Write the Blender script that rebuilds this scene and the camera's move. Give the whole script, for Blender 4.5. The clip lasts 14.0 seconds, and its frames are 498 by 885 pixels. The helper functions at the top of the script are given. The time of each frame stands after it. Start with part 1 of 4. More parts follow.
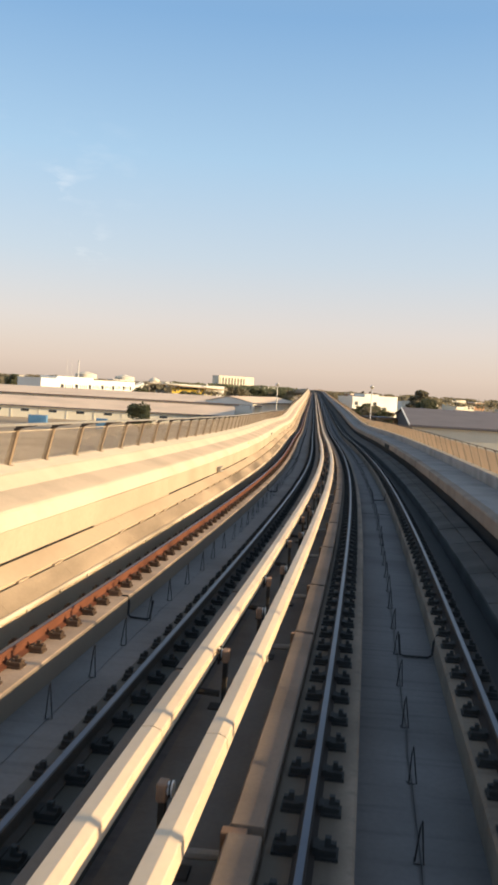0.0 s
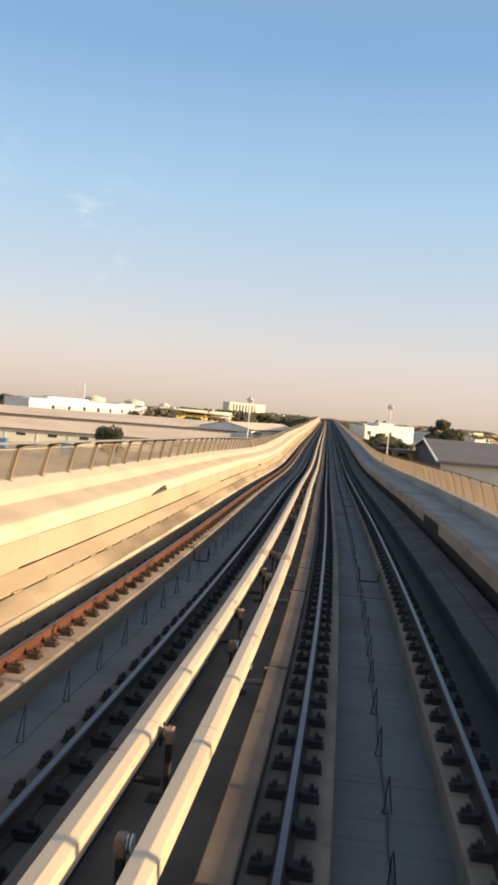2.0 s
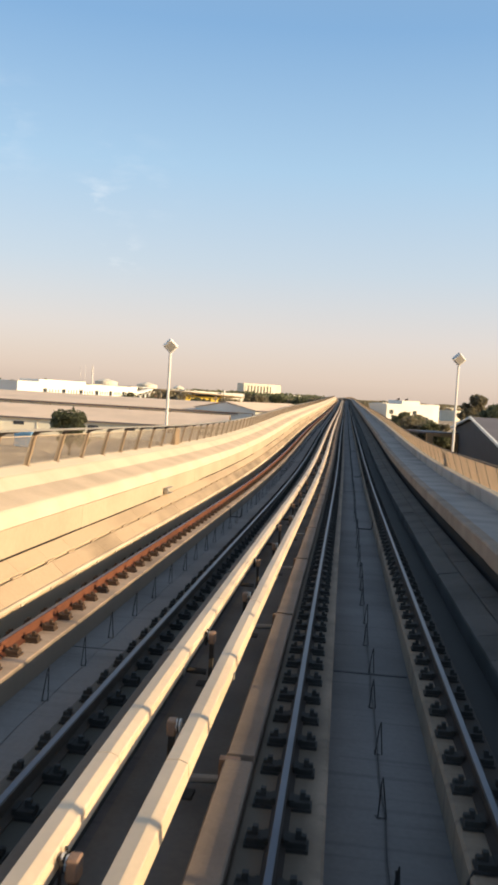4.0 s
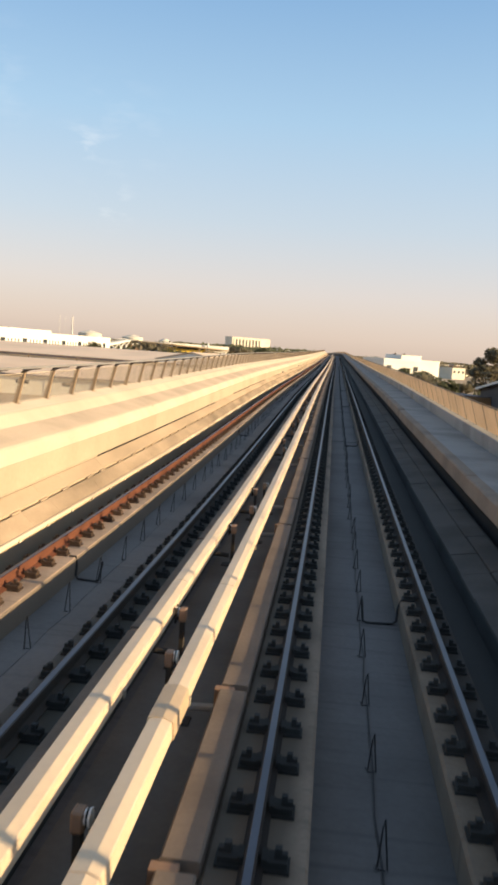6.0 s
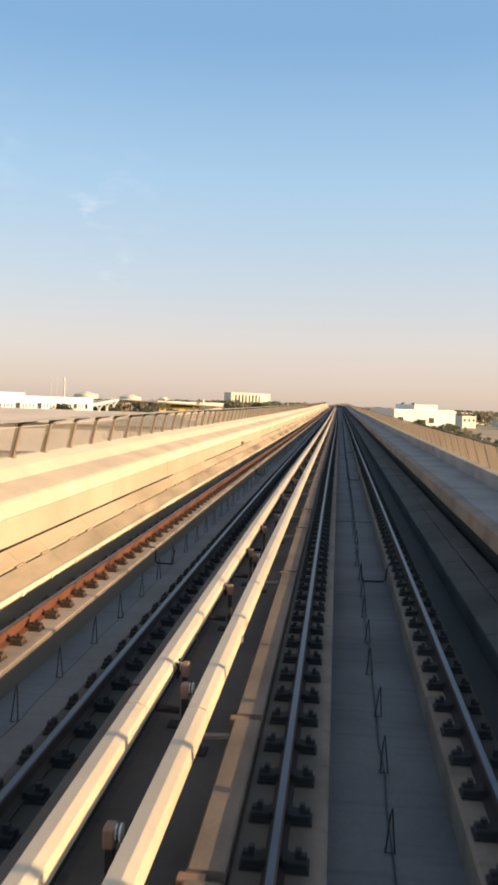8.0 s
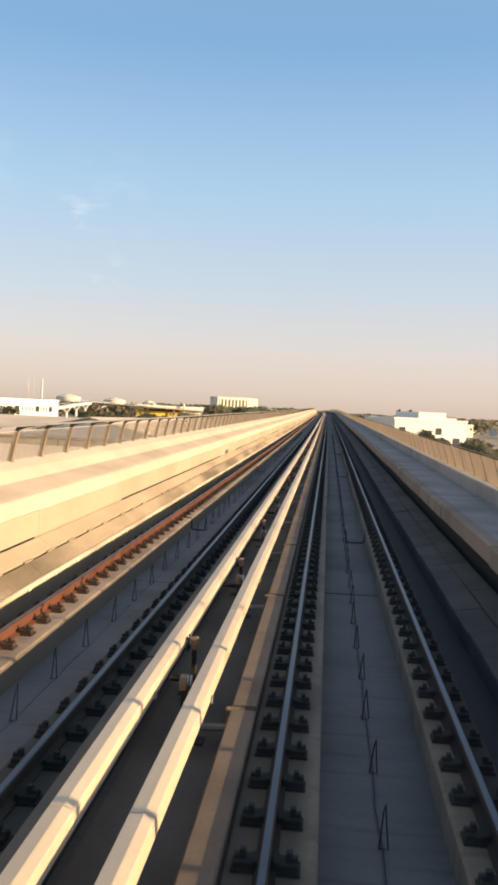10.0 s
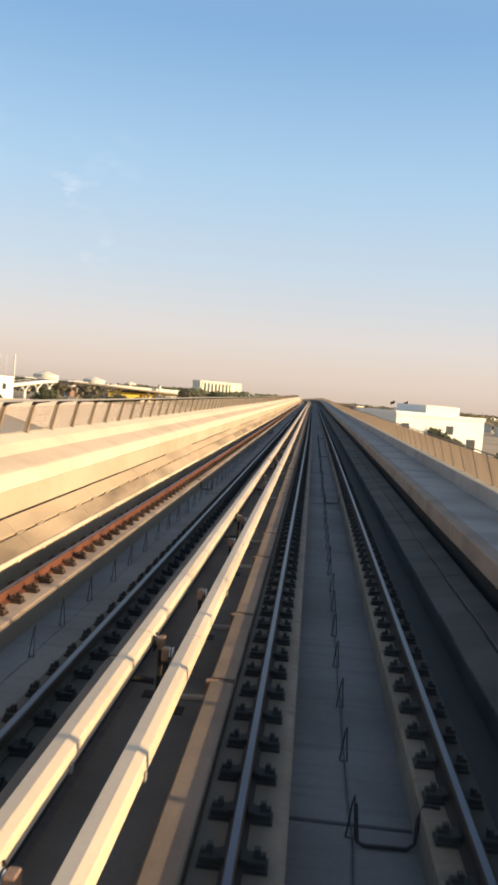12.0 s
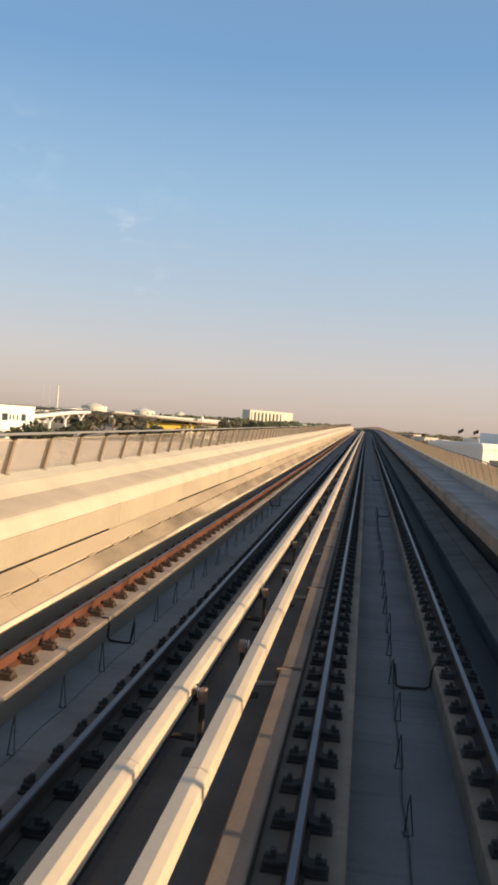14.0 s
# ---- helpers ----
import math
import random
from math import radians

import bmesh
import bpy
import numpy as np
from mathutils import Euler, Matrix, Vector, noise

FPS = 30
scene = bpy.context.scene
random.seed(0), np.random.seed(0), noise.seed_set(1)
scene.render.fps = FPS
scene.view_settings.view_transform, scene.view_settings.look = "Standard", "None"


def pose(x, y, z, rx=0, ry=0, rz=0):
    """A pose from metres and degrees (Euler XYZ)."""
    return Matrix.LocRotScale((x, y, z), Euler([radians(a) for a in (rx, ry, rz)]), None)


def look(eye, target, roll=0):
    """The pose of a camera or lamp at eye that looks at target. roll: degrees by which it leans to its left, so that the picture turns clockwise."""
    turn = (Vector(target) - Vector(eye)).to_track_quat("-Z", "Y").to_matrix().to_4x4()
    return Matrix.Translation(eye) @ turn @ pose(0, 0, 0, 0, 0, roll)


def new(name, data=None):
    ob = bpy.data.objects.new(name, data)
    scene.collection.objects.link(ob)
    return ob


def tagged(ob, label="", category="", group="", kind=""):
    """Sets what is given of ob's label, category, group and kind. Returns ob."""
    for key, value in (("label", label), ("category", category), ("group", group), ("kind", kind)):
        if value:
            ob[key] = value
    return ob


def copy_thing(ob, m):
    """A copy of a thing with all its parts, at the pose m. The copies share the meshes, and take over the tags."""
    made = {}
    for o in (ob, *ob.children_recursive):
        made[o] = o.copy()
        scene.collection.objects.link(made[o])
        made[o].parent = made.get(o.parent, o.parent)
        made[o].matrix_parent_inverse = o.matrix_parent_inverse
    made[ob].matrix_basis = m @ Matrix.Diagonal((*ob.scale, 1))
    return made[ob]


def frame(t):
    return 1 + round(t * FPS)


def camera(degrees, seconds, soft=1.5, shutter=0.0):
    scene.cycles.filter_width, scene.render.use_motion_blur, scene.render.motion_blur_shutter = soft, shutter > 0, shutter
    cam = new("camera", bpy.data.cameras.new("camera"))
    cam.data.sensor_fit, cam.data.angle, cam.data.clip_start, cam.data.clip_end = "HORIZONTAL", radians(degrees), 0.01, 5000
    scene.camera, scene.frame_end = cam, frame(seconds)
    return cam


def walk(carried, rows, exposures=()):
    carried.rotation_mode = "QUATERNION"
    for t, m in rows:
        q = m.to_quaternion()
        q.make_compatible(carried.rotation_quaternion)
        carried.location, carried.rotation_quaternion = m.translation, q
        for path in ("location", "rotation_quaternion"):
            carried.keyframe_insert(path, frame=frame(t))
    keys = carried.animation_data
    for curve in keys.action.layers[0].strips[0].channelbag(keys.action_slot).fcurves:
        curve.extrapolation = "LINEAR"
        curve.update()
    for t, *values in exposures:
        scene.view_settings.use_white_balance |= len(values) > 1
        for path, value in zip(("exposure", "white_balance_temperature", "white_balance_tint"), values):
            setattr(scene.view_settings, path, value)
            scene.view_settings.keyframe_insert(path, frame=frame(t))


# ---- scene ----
cam = camera(32.73, 14.0, soft=3.3, shutter=0.05)
ROWS = [
    (0.0, -2.594, 0.0, 2.334, 4.23, -3.75, -3.12),
    (0.5, -2.08, 7.52, 2.216, 4.393, -3.56, -4.303),
    (1.0, -1.584, 15.07, 2.031, 5.631, -4.311, -5.571),
    (1.5, -1.194, 22.86, 1.855, 4.59, -3.34, -5.55),
    (2.0, -0.852, 30.81, 1.686, 5.21, -1.93, -4.42),
    (2.5, -0.606, 38.89, 1.529, 5.85, -1.19, -4.76),
    (3.0, -0.437, 47.21, 1.457, 6.33, -2.396, -3.672),
    (3.6, -0.405, 57.149, 1.27, 6.35, -2.94, -3.44),
    (4.25, -0.418, 67.834, 1.06, 6.38, -3.53, -3.19),
    (4.9, -0.418, 78.557, 0.81, 6.41, -4.11, -2.94),
    (5.5, -0.397, 88.6, 0.57, 6.433, -4.656, -2.7),
    (6.0, -0.4, 97.225, 0.432, 5.5, -6.22, -4.05),
    (6.5, -0.38, 105.44, 0.401, 5.479, -4.876, -3.066),
    (7.0, -0.385, 114.13, 0.405, 6.333, -4.54, -4.599),
    (7.5, -0.421, 122.88, 0.458, 6.97, -4.6, -2.43),
    (8.0, -0.412, 131.18, 0.594, 6.021, -2.527, -1.855),
    (8.5, -0.461, 139.78, 0.662, 7.13, -1.97, -2.04),
    (9.0, -0.477, 147.96, 0.744, 5.65, -2.46, -2.28),
    (9.8, -0.492, 161.187, 0.839, 5.34, -2.24, -2.51),
    (10.4, -0.497, 171.054, 0.895, 5.11, -2.07, -2.68),
    (11.0, -0.498, 181.018, 0.949, 4.87, -1.9, -2.85),
    (11.5, -0.496, 189.45, 1.001, 4.68, -1.76, -2.99),
    (12.0, -0.494, 198.0, 1.057, 4.16, -3.08, -4.68),
    (12.5, -0.491, 206.53, 1.117, 8.98, -1.5, -3.0),
    (13.0, -0.464, 215.05, 1.213, 8.972, 0.093, -4.907),
    (13.5, -0.489, 223.6, 1.244, 9.15, -0.23, -2.69),
    (14.0, -0.492, 232.15, 1.307, 7.94, -1.36, -4.05),
]
walk(cam, [(t, pose(x, y, z, 90 + pitch, 0, yaw) @ pose(0, 0, 0, 0, 0, -lean)) for t, x, y, z, yaw, pitch, lean in ROWS],
     exposures=((0.0, 0.07, 6750, 10), (9.0, 0.07, 6750, 10), (11.5, 0.07, 6700, 10), (12.5, 0.1, 6650, 10), (13.0, -0.1, 6600, 10), (13.5, -0.18, 6550, 10), (14.0, -0.2, 6500, 10)))

# ---------------------------------------------------------------- light
SUN_AZ, SUN_EL = 98.0, 13.8          # degrees clockwise from the straight, degrees above the horizon
world = bpy.data.worlds.new("world")
scene.world = world
world.use_nodes = True
wn, wl = world.node_tree.nodes, world.node_tree.links
wn.clear()
sky = wn.new("ShaderNodeTexSky")
sky.sky_type = "NISHITA"
sky.sun_disc = False
sky.sun_elevation, sky.sun_rotation = radians(SUN_EL), radians(SUN_AZ)
sky.altitude, sky.air_density, sky.dust_density, sky.ozone_density = 10, 1.0, 2.0, 1.5
back = wn.new("ShaderNodeBackground")
back.inputs["Strength"].default_value = 0.05
wl.new(sky.outputs[0], back.inputs["Color"])
# dusty haze that pales towards the horizon
where, split, ramp = wn.new("ShaderNodeTexCoord"), wn.new("ShaderNodeSeparateXYZ"), wn.new("ShaderNodeValToRGB")
wl.new(where.outputs["Generated"], split.inputs[0])
wl.new(split.outputs["Z"], ramp.inputs["Fac"])
stops = [(0.0, (0.60, 0.475, 0.40)), (0.02, (0.64, 0.52, 0.458)), (0.068, (0.605, 0.54, 0.54)), (0.144, (0.46, 0.53, 0.62)), (0.252, (0.32, 0.49, 0.67)), (0.39, (0.172, 0.342, 0.585)), (1.0, (0.25, 0.25, 0.255))]
while len(ramp.color_ramp.elements) < len(stops):
    ramp.color_ramp.elements.new(0.5)
for e, (p, c) in zip(ramp.color_ramp.elements, stops):
    e.position, e.color = p, (*c, 1)
# a few thin wisps of cloud
wisp = wn.new("ShaderNodeTexNoise")
wisp.inputs["Scale"].default_value, wisp.inputs["Detail"].default_value = 26.0, 6.0
stretch = wn.new("ShaderNodeMapping")
stretch.inputs["Scale"].default_value = (1.0, 1.0, 2.6)
wl.new(where.outputs["Generated"], stretch.inputs["Vector"])
wl.new(stretch.outputs[0], wisp.inputs["Vector"])
thin = wn.new("ShaderNodeMapRange")
thin.inputs["From Min"].default_value, thin.inputs["From Max"].default_value, thin.inputs["To Max"].default_value = 0.52, 0.85, 0.55
wl.new(wisp.outputs["Fac"], thin.inputs["Value"])
total = None
CLOUDS = (((-0.293, 0.933, 0.211), 0.03, 1.0), ((-0.262, 0.954, 0.147), 0.035, 1.0),
          ((-0.26, 0.94, 0.22), 0.09, 0.35), ((-0.403, 0.876, 0.267), 0.10, 0.4))
for centre, size, power in CLOUDS:
    gap, fall, plus = wn.new("ShaderNodeVectorMath"), wn.new("ShaderNodeMapRange"), wn.new("ShaderNodeMath")
    gap.operation = "DISTANCE"
    gap.inputs[1].default_value = centre
    fall.interpolation_type = "SMOOTHSTEP"
    fall.inputs["From Min"].default_value, fall.inputs["From Max"].default_value, fall.inputs["To Min"].default_value, fall.inputs["To Max"].default_value = 0.0, size, power, 0.0
    wl.new(where.outputs["Generated"], gap.inputs[0])
    wl.new(gap.outputs["Value"], fall.inputs["Value"])
    wl.new(fall.outputs[0], plus.inputs[0])
    if total:
        wl.new(total.outputs[0], plus.inputs[1])
    else:
        plus.inputs[1].default_value = 0.0
    total = plus
veil = wn.new("ShaderNodeMath")
veil.operation = "MULTIPLY"
wl.new(thin.outputs[0], veil.inputs[0])
wl.new(total.outputs[0], veil.inputs[1])
cloud = wn.new("ShaderNodeMix")
cloud.data_type = "RGBA"
cloud.inputs["B"].default_value = (0.85, 0.85, 0.86, 1)
wl.new(veil.outputs[0], cloud.inputs["Factor"])
wl.new(ramp.outputs["Color"], cloud.inputs["A"])
haze = wn.new("ShaderNodeBackground")
wl.new(cloud.outputs["Result"], haze.inputs["Color"])
both, out = wn.new("ShaderNodeAddShader"), wn.new("ShaderNodeOutputWorld")
wl.new(back.outputs[0], both.inputs[0])
wl.new(haze.outputs[0], both.inputs[1])
wl.new(both.outputs[0], out.inputs["Surface"])
sun = new("sun", bpy.data.lights.new("sun", "SUN"))
sun.data.energy, sun.data.angle, sun.data.color = 8.7, radians(0.5), (1.0, 0.75, 0.45)
sun.matrix_world = look((0, 0, 0), (-math.sin(radians(SUN_AZ)) * math.cos(radians(SUN_EL)), -math.cos(radians(SUN_AZ)) * math.cos(radians(SUN_EL)), -math.sin(radians(SUN_EL))))


# ---------------------------------------------------------------- materials
def material(name, colour, rough=0.8, metal=0.0, grain=8.0, stain=0.35, vary=0.25, bump=0.15, tint=None, spec=0.3, streak=1.0):
    """A weathered surface: fine grain, broad stains (streak stretches them along the track), relief."""
    m = bpy.data.materials.new(name)
    m.use_nodes = True
    nt = m.node_tree
    n, l = nt.nodes, nt.links
    bsdf = n["Principled BSDF"]
    bsdf.inputs["Roughness"].default_value, bsdf.inputs["Metallic"].default_value = rough, metal
    bsdf.inputs["Specular IOR Level"].default_value = spec
    geo = n.new("ShaderNodeNewGeometry")
    scale = n.new("ShaderNodeMapping")
    scale.inputs["Scale"].default_value = (1, streak, 1)
    l.new(geo.outputs["Position"], scale.inputs["Vector"])
    fine, broad = n.new("ShaderNodeTexNoise"), n.new("ShaderNodeTexNoise")
    fine.inputs["Scale"].default_value, fine.inputs["Detail"].default_value = grain * 4, 4
    broad.inputs["Scale"].default_value, broad.inputs["Detail"].default_value = grain / 8, 5
    l.new(geo.outputs["Position"], fine.inputs["Vector"])
    l.new(scale.outputs[0], broad.inputs["Vector"])
    base, dark = n.new("ShaderNodeMix"), n.new("ShaderNodeMix")
    base.data_type = dark.data_type = "RGBA"
    base.inputs["A"].default_value = (*colour, 1)
    base.inputs["B"].default_value = (*(tint or [c * (1 - stain) for c in colour]), 1)
    ramp = n.new("ShaderNodeMapRange")
    ramp.inputs["From Min"].default_value, ramp.inputs["From Max"].default_value = 0.42, 0.68
    l.new(broad.outputs["Fac"], ramp.inputs["Value"])
    l.new(ramp.outputs[0], base.inputs["Factor"])
    dark.blend_type = "MULTIPLY"
    dark.inputs["Factor"].default_value = vary
    info = n.new("ShaderNodeObjectInfo")
    mixr = n.new("ShaderNodeMath")
    mixr.operation = "MULTIPLY_ADD"
    mixr.inputs[1].default_value, mixr.inputs[2].default_value = 0.35, 0.0
    l.new(info.outputs["Random"], mixr.inputs[0])
    add = n.new("ShaderNodeMath")
    l.new(fine.outputs["Fac"], add.inputs[0])
    l.new(mixr.outputs[0], add.inputs[1])
    l.new(base.outputs["Result"], dark.inputs["A"])
    l.new(add.outputs[0], dark.inputs["B"])
    l.new(dark.outputs["Result"], bsdf.inputs["Base Color"])
    if bump:
        b = n.new("ShaderNodeBump")
        b.inputs["Strength"].default_value, b.inputs["Distance"].default_value = bump, 0.02
        l.new(fine.outputs["Fac"], b.inputs["Height"])
        l.new(b.outputs[0], bsdf.inputs["Normal"])
    return m


def dusty(m, spans, colour, soft=0.12, strength=0.9, drip=0.0):
    """Darker strips along the track, of brake dust, grime and painted shade: (middle, half width) across it, with
    ragged edges and drips.
    """
    n, l = m.node_tree.nodes, m.node_tree.links
    bsdf = n["Principled BSDF"]
    below = bsdf.inputs["Base Color"].links[0].from_socket
    off, geo, noise = n.new("ShaderNodeAttribute"), n.new("ShaderNodeNewGeometry"), n.new("ShaderNodeTexNoise")
    off.attribute_name = "across"
    noise.inputs["Scale"].default_value, noise.inputs["Detail"].default_value = 2.2, 5
    l.new(geo.outputs["Position"], noise.inputs["Vector"])
    wob = n.new("ShaderNodeMath")
    wob.operation = "MULTIPLY_ADD"
    wob.inputs[1].default_value, wob.inputs[2].default_value = soft * 2, -soft
    l.new(noise.outputs["Fac"], wob.inputs[0])
    total = None
    for c, half in spans:
        a, b, r = n.new("ShaderNodeMath"), n.new("ShaderNodeMath"), n.new("ShaderNodeMapRange")
        a.operation = "SUBTRACT"
        a.inputs[1].default_value = c
        l.new(off.outputs["Fac"], a.inputs[0])
        b.operation = "ABSOLUTE"
        l.new(a.outputs[0], b.inputs[0])
        d = n.new("ShaderNodeMath")
        l.new(b.outputs[0], d.inputs[0])
        l.new(wob.outputs[0], d.inputs[1])
        r.inputs["From Min"].default_value, r.inputs["From Max"].default_value = half - soft, half + soft
        r.inputs["To Min"].default_value, r.inputs["To Max"].default_value = strength, 0.0
        l.new(d.outputs[0], r.inputs["Value"])
        if total is None:
            total = r.outputs[0]
        else:
            x = n.new("ShaderNodeMath")
            x.operation = "MAXIMUM"
            l.new(total, x.inputs[0])
            l.new(r.outputs[0], x.inputs[1])
            total = x.outputs[0]
    if drip:
        sc, streaks, r, x = n.new("ShaderNodeMapping"), n.new("ShaderNodeTexNoise"), n.new("ShaderNodeMapRange"), n.new("ShaderNodeMath")
        sc.inputs["Scale"].default_value = (0.3, 5.0, 0.25)
        l.new(geo.outputs["Position"], sc.inputs["Vector"])
        l.new(sc.outputs[0], streaks.inputs["Vector"])
        streaks.inputs["Scale"].default_value, streaks.inputs["Detail"].default_value = 1.6, 4
        r.inputs["From Min"].default_value, r.inputs["From Max"].default_value, r.inputs["To Max"].default_value = 0.54, 0.70, drip
        l.new(streaks.outputs["Fac"], r.inputs["Value"])
        x.operation = "MAXIMUM"
        l.new(total, x.inputs[0])
        l.new(r.outputs[0], x.inputs[1])
        total = x.outputs[0]
    mix = n.new("ShaderNodeMix")
    mix.data_type = "RGBA"
    mix.inputs["B"].default_value = (*colour, 1)
    l.new(total, mix.inputs["Factor"])
    l.new(below, mix.inputs["A"])
    l.new(mix.outputs["Result"], bsdf.inputs["Base Color"])
    return m


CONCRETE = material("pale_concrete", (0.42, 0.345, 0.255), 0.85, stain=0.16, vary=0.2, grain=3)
PEACH = material("peach_screed", (0.60, 0.48, 0.355), 0.9, stain=0.2, vary=0.2, grain=6)
STEM = material("dusty_brown_steel", (0.065, 0.055, 0.046), 0.8, stain=0.3)
# coping and upstand top are paler than the wall to carry the sun there
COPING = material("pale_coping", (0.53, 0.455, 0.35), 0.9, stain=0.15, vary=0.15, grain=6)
SUNLIT_TOP = material("walkway_screed", (0.76, 0.64, 0.48), 0.9, stain=0.12, vary=0.15, grain=6)
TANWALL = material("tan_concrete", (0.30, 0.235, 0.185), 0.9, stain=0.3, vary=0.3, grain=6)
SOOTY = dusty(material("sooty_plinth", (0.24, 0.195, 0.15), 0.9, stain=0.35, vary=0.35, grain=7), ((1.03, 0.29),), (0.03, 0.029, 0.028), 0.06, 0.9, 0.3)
# greyer copy of the parapet concrete, with the right side's shade in its colour
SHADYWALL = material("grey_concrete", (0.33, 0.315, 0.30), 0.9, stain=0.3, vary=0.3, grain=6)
# deck turns darker in a strip between the right plinth and the trough
DECK = dusty(material("deck_concrete", (0.150, 0.148, 0.151), 0.85, stain=0.3, vary=0.3, grain=5), ((1.50, 0.50),), (0.022, 0.027, 0.029), 0.05, 0.9, 0.3)
PLINTH = dusty(material("plinth_concrete", (0.25, 0.20, 0.155), 0.9, stain=0.35, vary=0.35, grain=7), ((-0.86, 0.33),), (0.075, 0.069, 0.058), 0.06, 0.72, 0.4)
# pale colour carries the sun; the dark outer strip paints the rail's shadow
SUNLIT_PLINTH = dusty(material("pale_plinth_concrete", (0.55, 0.40, 0.28), 0.9, stain=0.4, vary=0.35, grain=7), ((-4.36, 0.24),), (0.07, 0.06, 0.05), 0.06, 0.85, 0.2)
# the inner side face is darker than the top
SUNLIT_PLINTH = dusty(SUNLIT_PLINTH, ((-3.768, 0.02),), (0.15, 0.125, 0.098), 0.006, 0.9)
GREYPLINTH = dusty(material("grey_plinth_concrete", (0.125, 0.122, 0.112), 0.9, stain=0.35, vary=0.35, grain=7), ((-2.60, 0.22),), (0.06, 0.06, 0.052), 0.08, 0.8, 0.3)
SLAB = material("kerb_concrete", (0.23, 0.178, 0.138), 0.9, stain=0.3, vary=0.3, grain=7)
COVER = material("trough_cover_concrete", (0.42, 0.325, 0.225), 0.9, stain=0.3, vary=0.14, grain=5, streak=0.3)
DIRTY = material("dirty_trough_cover", (0.40, 0.305, 0.21), 0.9, stain=0.62, vary=0.25, grain=6, streak=0.3)
LIP = material("worn_lip_concrete", (0.70, 0.57, 0.42), 0.9, stain=0.5, vary=0.3, grain=9, streak=0.4)
# darker copies of the trough concrete: the right trough's shade is in the colour
SHADED_COVER = material("grimy_concrete", (0.085, 0.08, 0.076), 0.9, stain=0.4, vary=0.35, grain=7)
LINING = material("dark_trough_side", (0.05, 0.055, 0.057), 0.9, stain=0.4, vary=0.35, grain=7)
RUST = material("rusty_steel", (0.15, 0.052, 0.026), 0.85, stain=0.4, vary=0.4, grain=10)
# darker copy of the rail steel, with the shade of the near track in it
BROWNSTEEL = material("dark_brown_steel", (0.030, 0.024, 0.021), 0.85, stain=0.4, vary=0.4, grain=10)
RAILHEAD = material("polished_steel", (0.115, 0.118, 0.14), 0.4, metal=1.0, stain=0.2, vary=0.2, bump=0.02)
DARK = material("dark_cast_iron", (0.032, 0.034, 0.034), 0.8, stain=0.3, vary=0.4)
RAILCOVER = material("cream_cover", (0.74, 0.585, 0.415), 0.55, stain=0.15, vary=0.12, grain=4, bump=0.03)
SLEEVE = material("brownish_sleeve", (0.56, 0.42, 0.28), 0.6, stain=0.25, vary=0.15, grain=6, bump=0.03)
BAND = material("grey_joint", (0.30, 0.27, 0.23), 0.7, stain=0.2)
BOXY = material("brown_insulator", (0.33, 0.205, 0.135), 0.7, stain=0.3)
SCREED = dusty(material("bed_screed", (0.20, 0.197, 0.195), 0.9, stain=0.3, vary=0.3, grain=5), ((-2.85, 0.12),), (0.09, 0.088, 0.085), 0.06, 0.6, 0.35)
# near-black colour; in the right parapet's recesses it stands in for shade
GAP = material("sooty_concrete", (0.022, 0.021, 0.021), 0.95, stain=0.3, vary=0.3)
BROWNBED = material("brown_dusty_bed", (0.185, 0.168, 0.148), 0.9, stain=0.35, vary=0.3, grain=5)
CABLE = material("black_cable", (0.02, 0.02, 0.022), 0.6, stain=0.2)
GALV = material("galvanised_steel", (0.42, 0.40, 0.37), 0.5, metal=0.6, stain=0.2)
POST = material("bronze_post", (0.26, 0.19, 0.125), 0.6, stain=0.2)
SAND = material("sand", (0.42, 0.33, 0.23), 0.95, stain=0.3, vary=0.3, grain=0.6)
WHITE = material("white_render", (0.78, 0.76, 0.70), 0.85, stain=0.08, vary=0.12, grain=1.0)
CREAM = material("cream_render", (0.72, 0.67, 0.55), 0.85, stain=0.12, vary=0.15, grain=1.0)
# brighter copy of the cream: sunlight on the warehouse front is in the colour
SUNLIT_CREAM = material("cream_sheet_wall", (0.86, 0.80, 0.64), 0.5, stain=0.1, vary=0.1, grain=1.0)
# tan raised above the sheet's own tone so the roofs read sunlit
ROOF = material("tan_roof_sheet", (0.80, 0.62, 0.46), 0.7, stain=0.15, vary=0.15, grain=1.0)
DARKROOF = material("dark_roof_sheet", (0.15, 0.14, 0.15), 0.7, stain=0.15, vary=0.2, grain=2.0)
WINDOW = material("dark_window_glass", (0.05, 0.06, 0.07), 0.15, stain=0.1, bump=0, spec=0.5)
YELLOW = material("yellow_paint", (0.74, 0.53, 0.08), 0.6, stain=0.1, grain=1.0)
BLUE = material("blue_paint", (0.10, 0.24, 0.42), 0.6, stain=0.15)
TIMBER = material("tan_timber", (0.40, 0.24, 0.12), 0.8, stain=0.2)
BARK = material("bark", (0.16, 0.11, 0.07), 0.9, stain=0.3)
LAMPWHITE = material("white_painted_steel", (0.72, 0.70, 0.66), 0.5, stain=0.12)
# darker copy of the post bronze: the arms' shade is in the colour
ARM = material("dark_bronze_arm", (0.07, 0.05, 0.035), 0.6, stain=0.2)
PALEWIRE = material("pale_tan_wire", (0.50, 0.41, 0.31), 0.6, stain=0.15, vary=0.15, bump=0)
MESHWIRE = material("tan_wire", (0.70, 0.50, 0.32), 0.6, stain=0.15, vary=0.15, bump=0)
RUSTY_IRON = material("rusty_cast_iron", (0.09, 0.056, 0.036), 0.8, stain=0.4, vary=0.4)
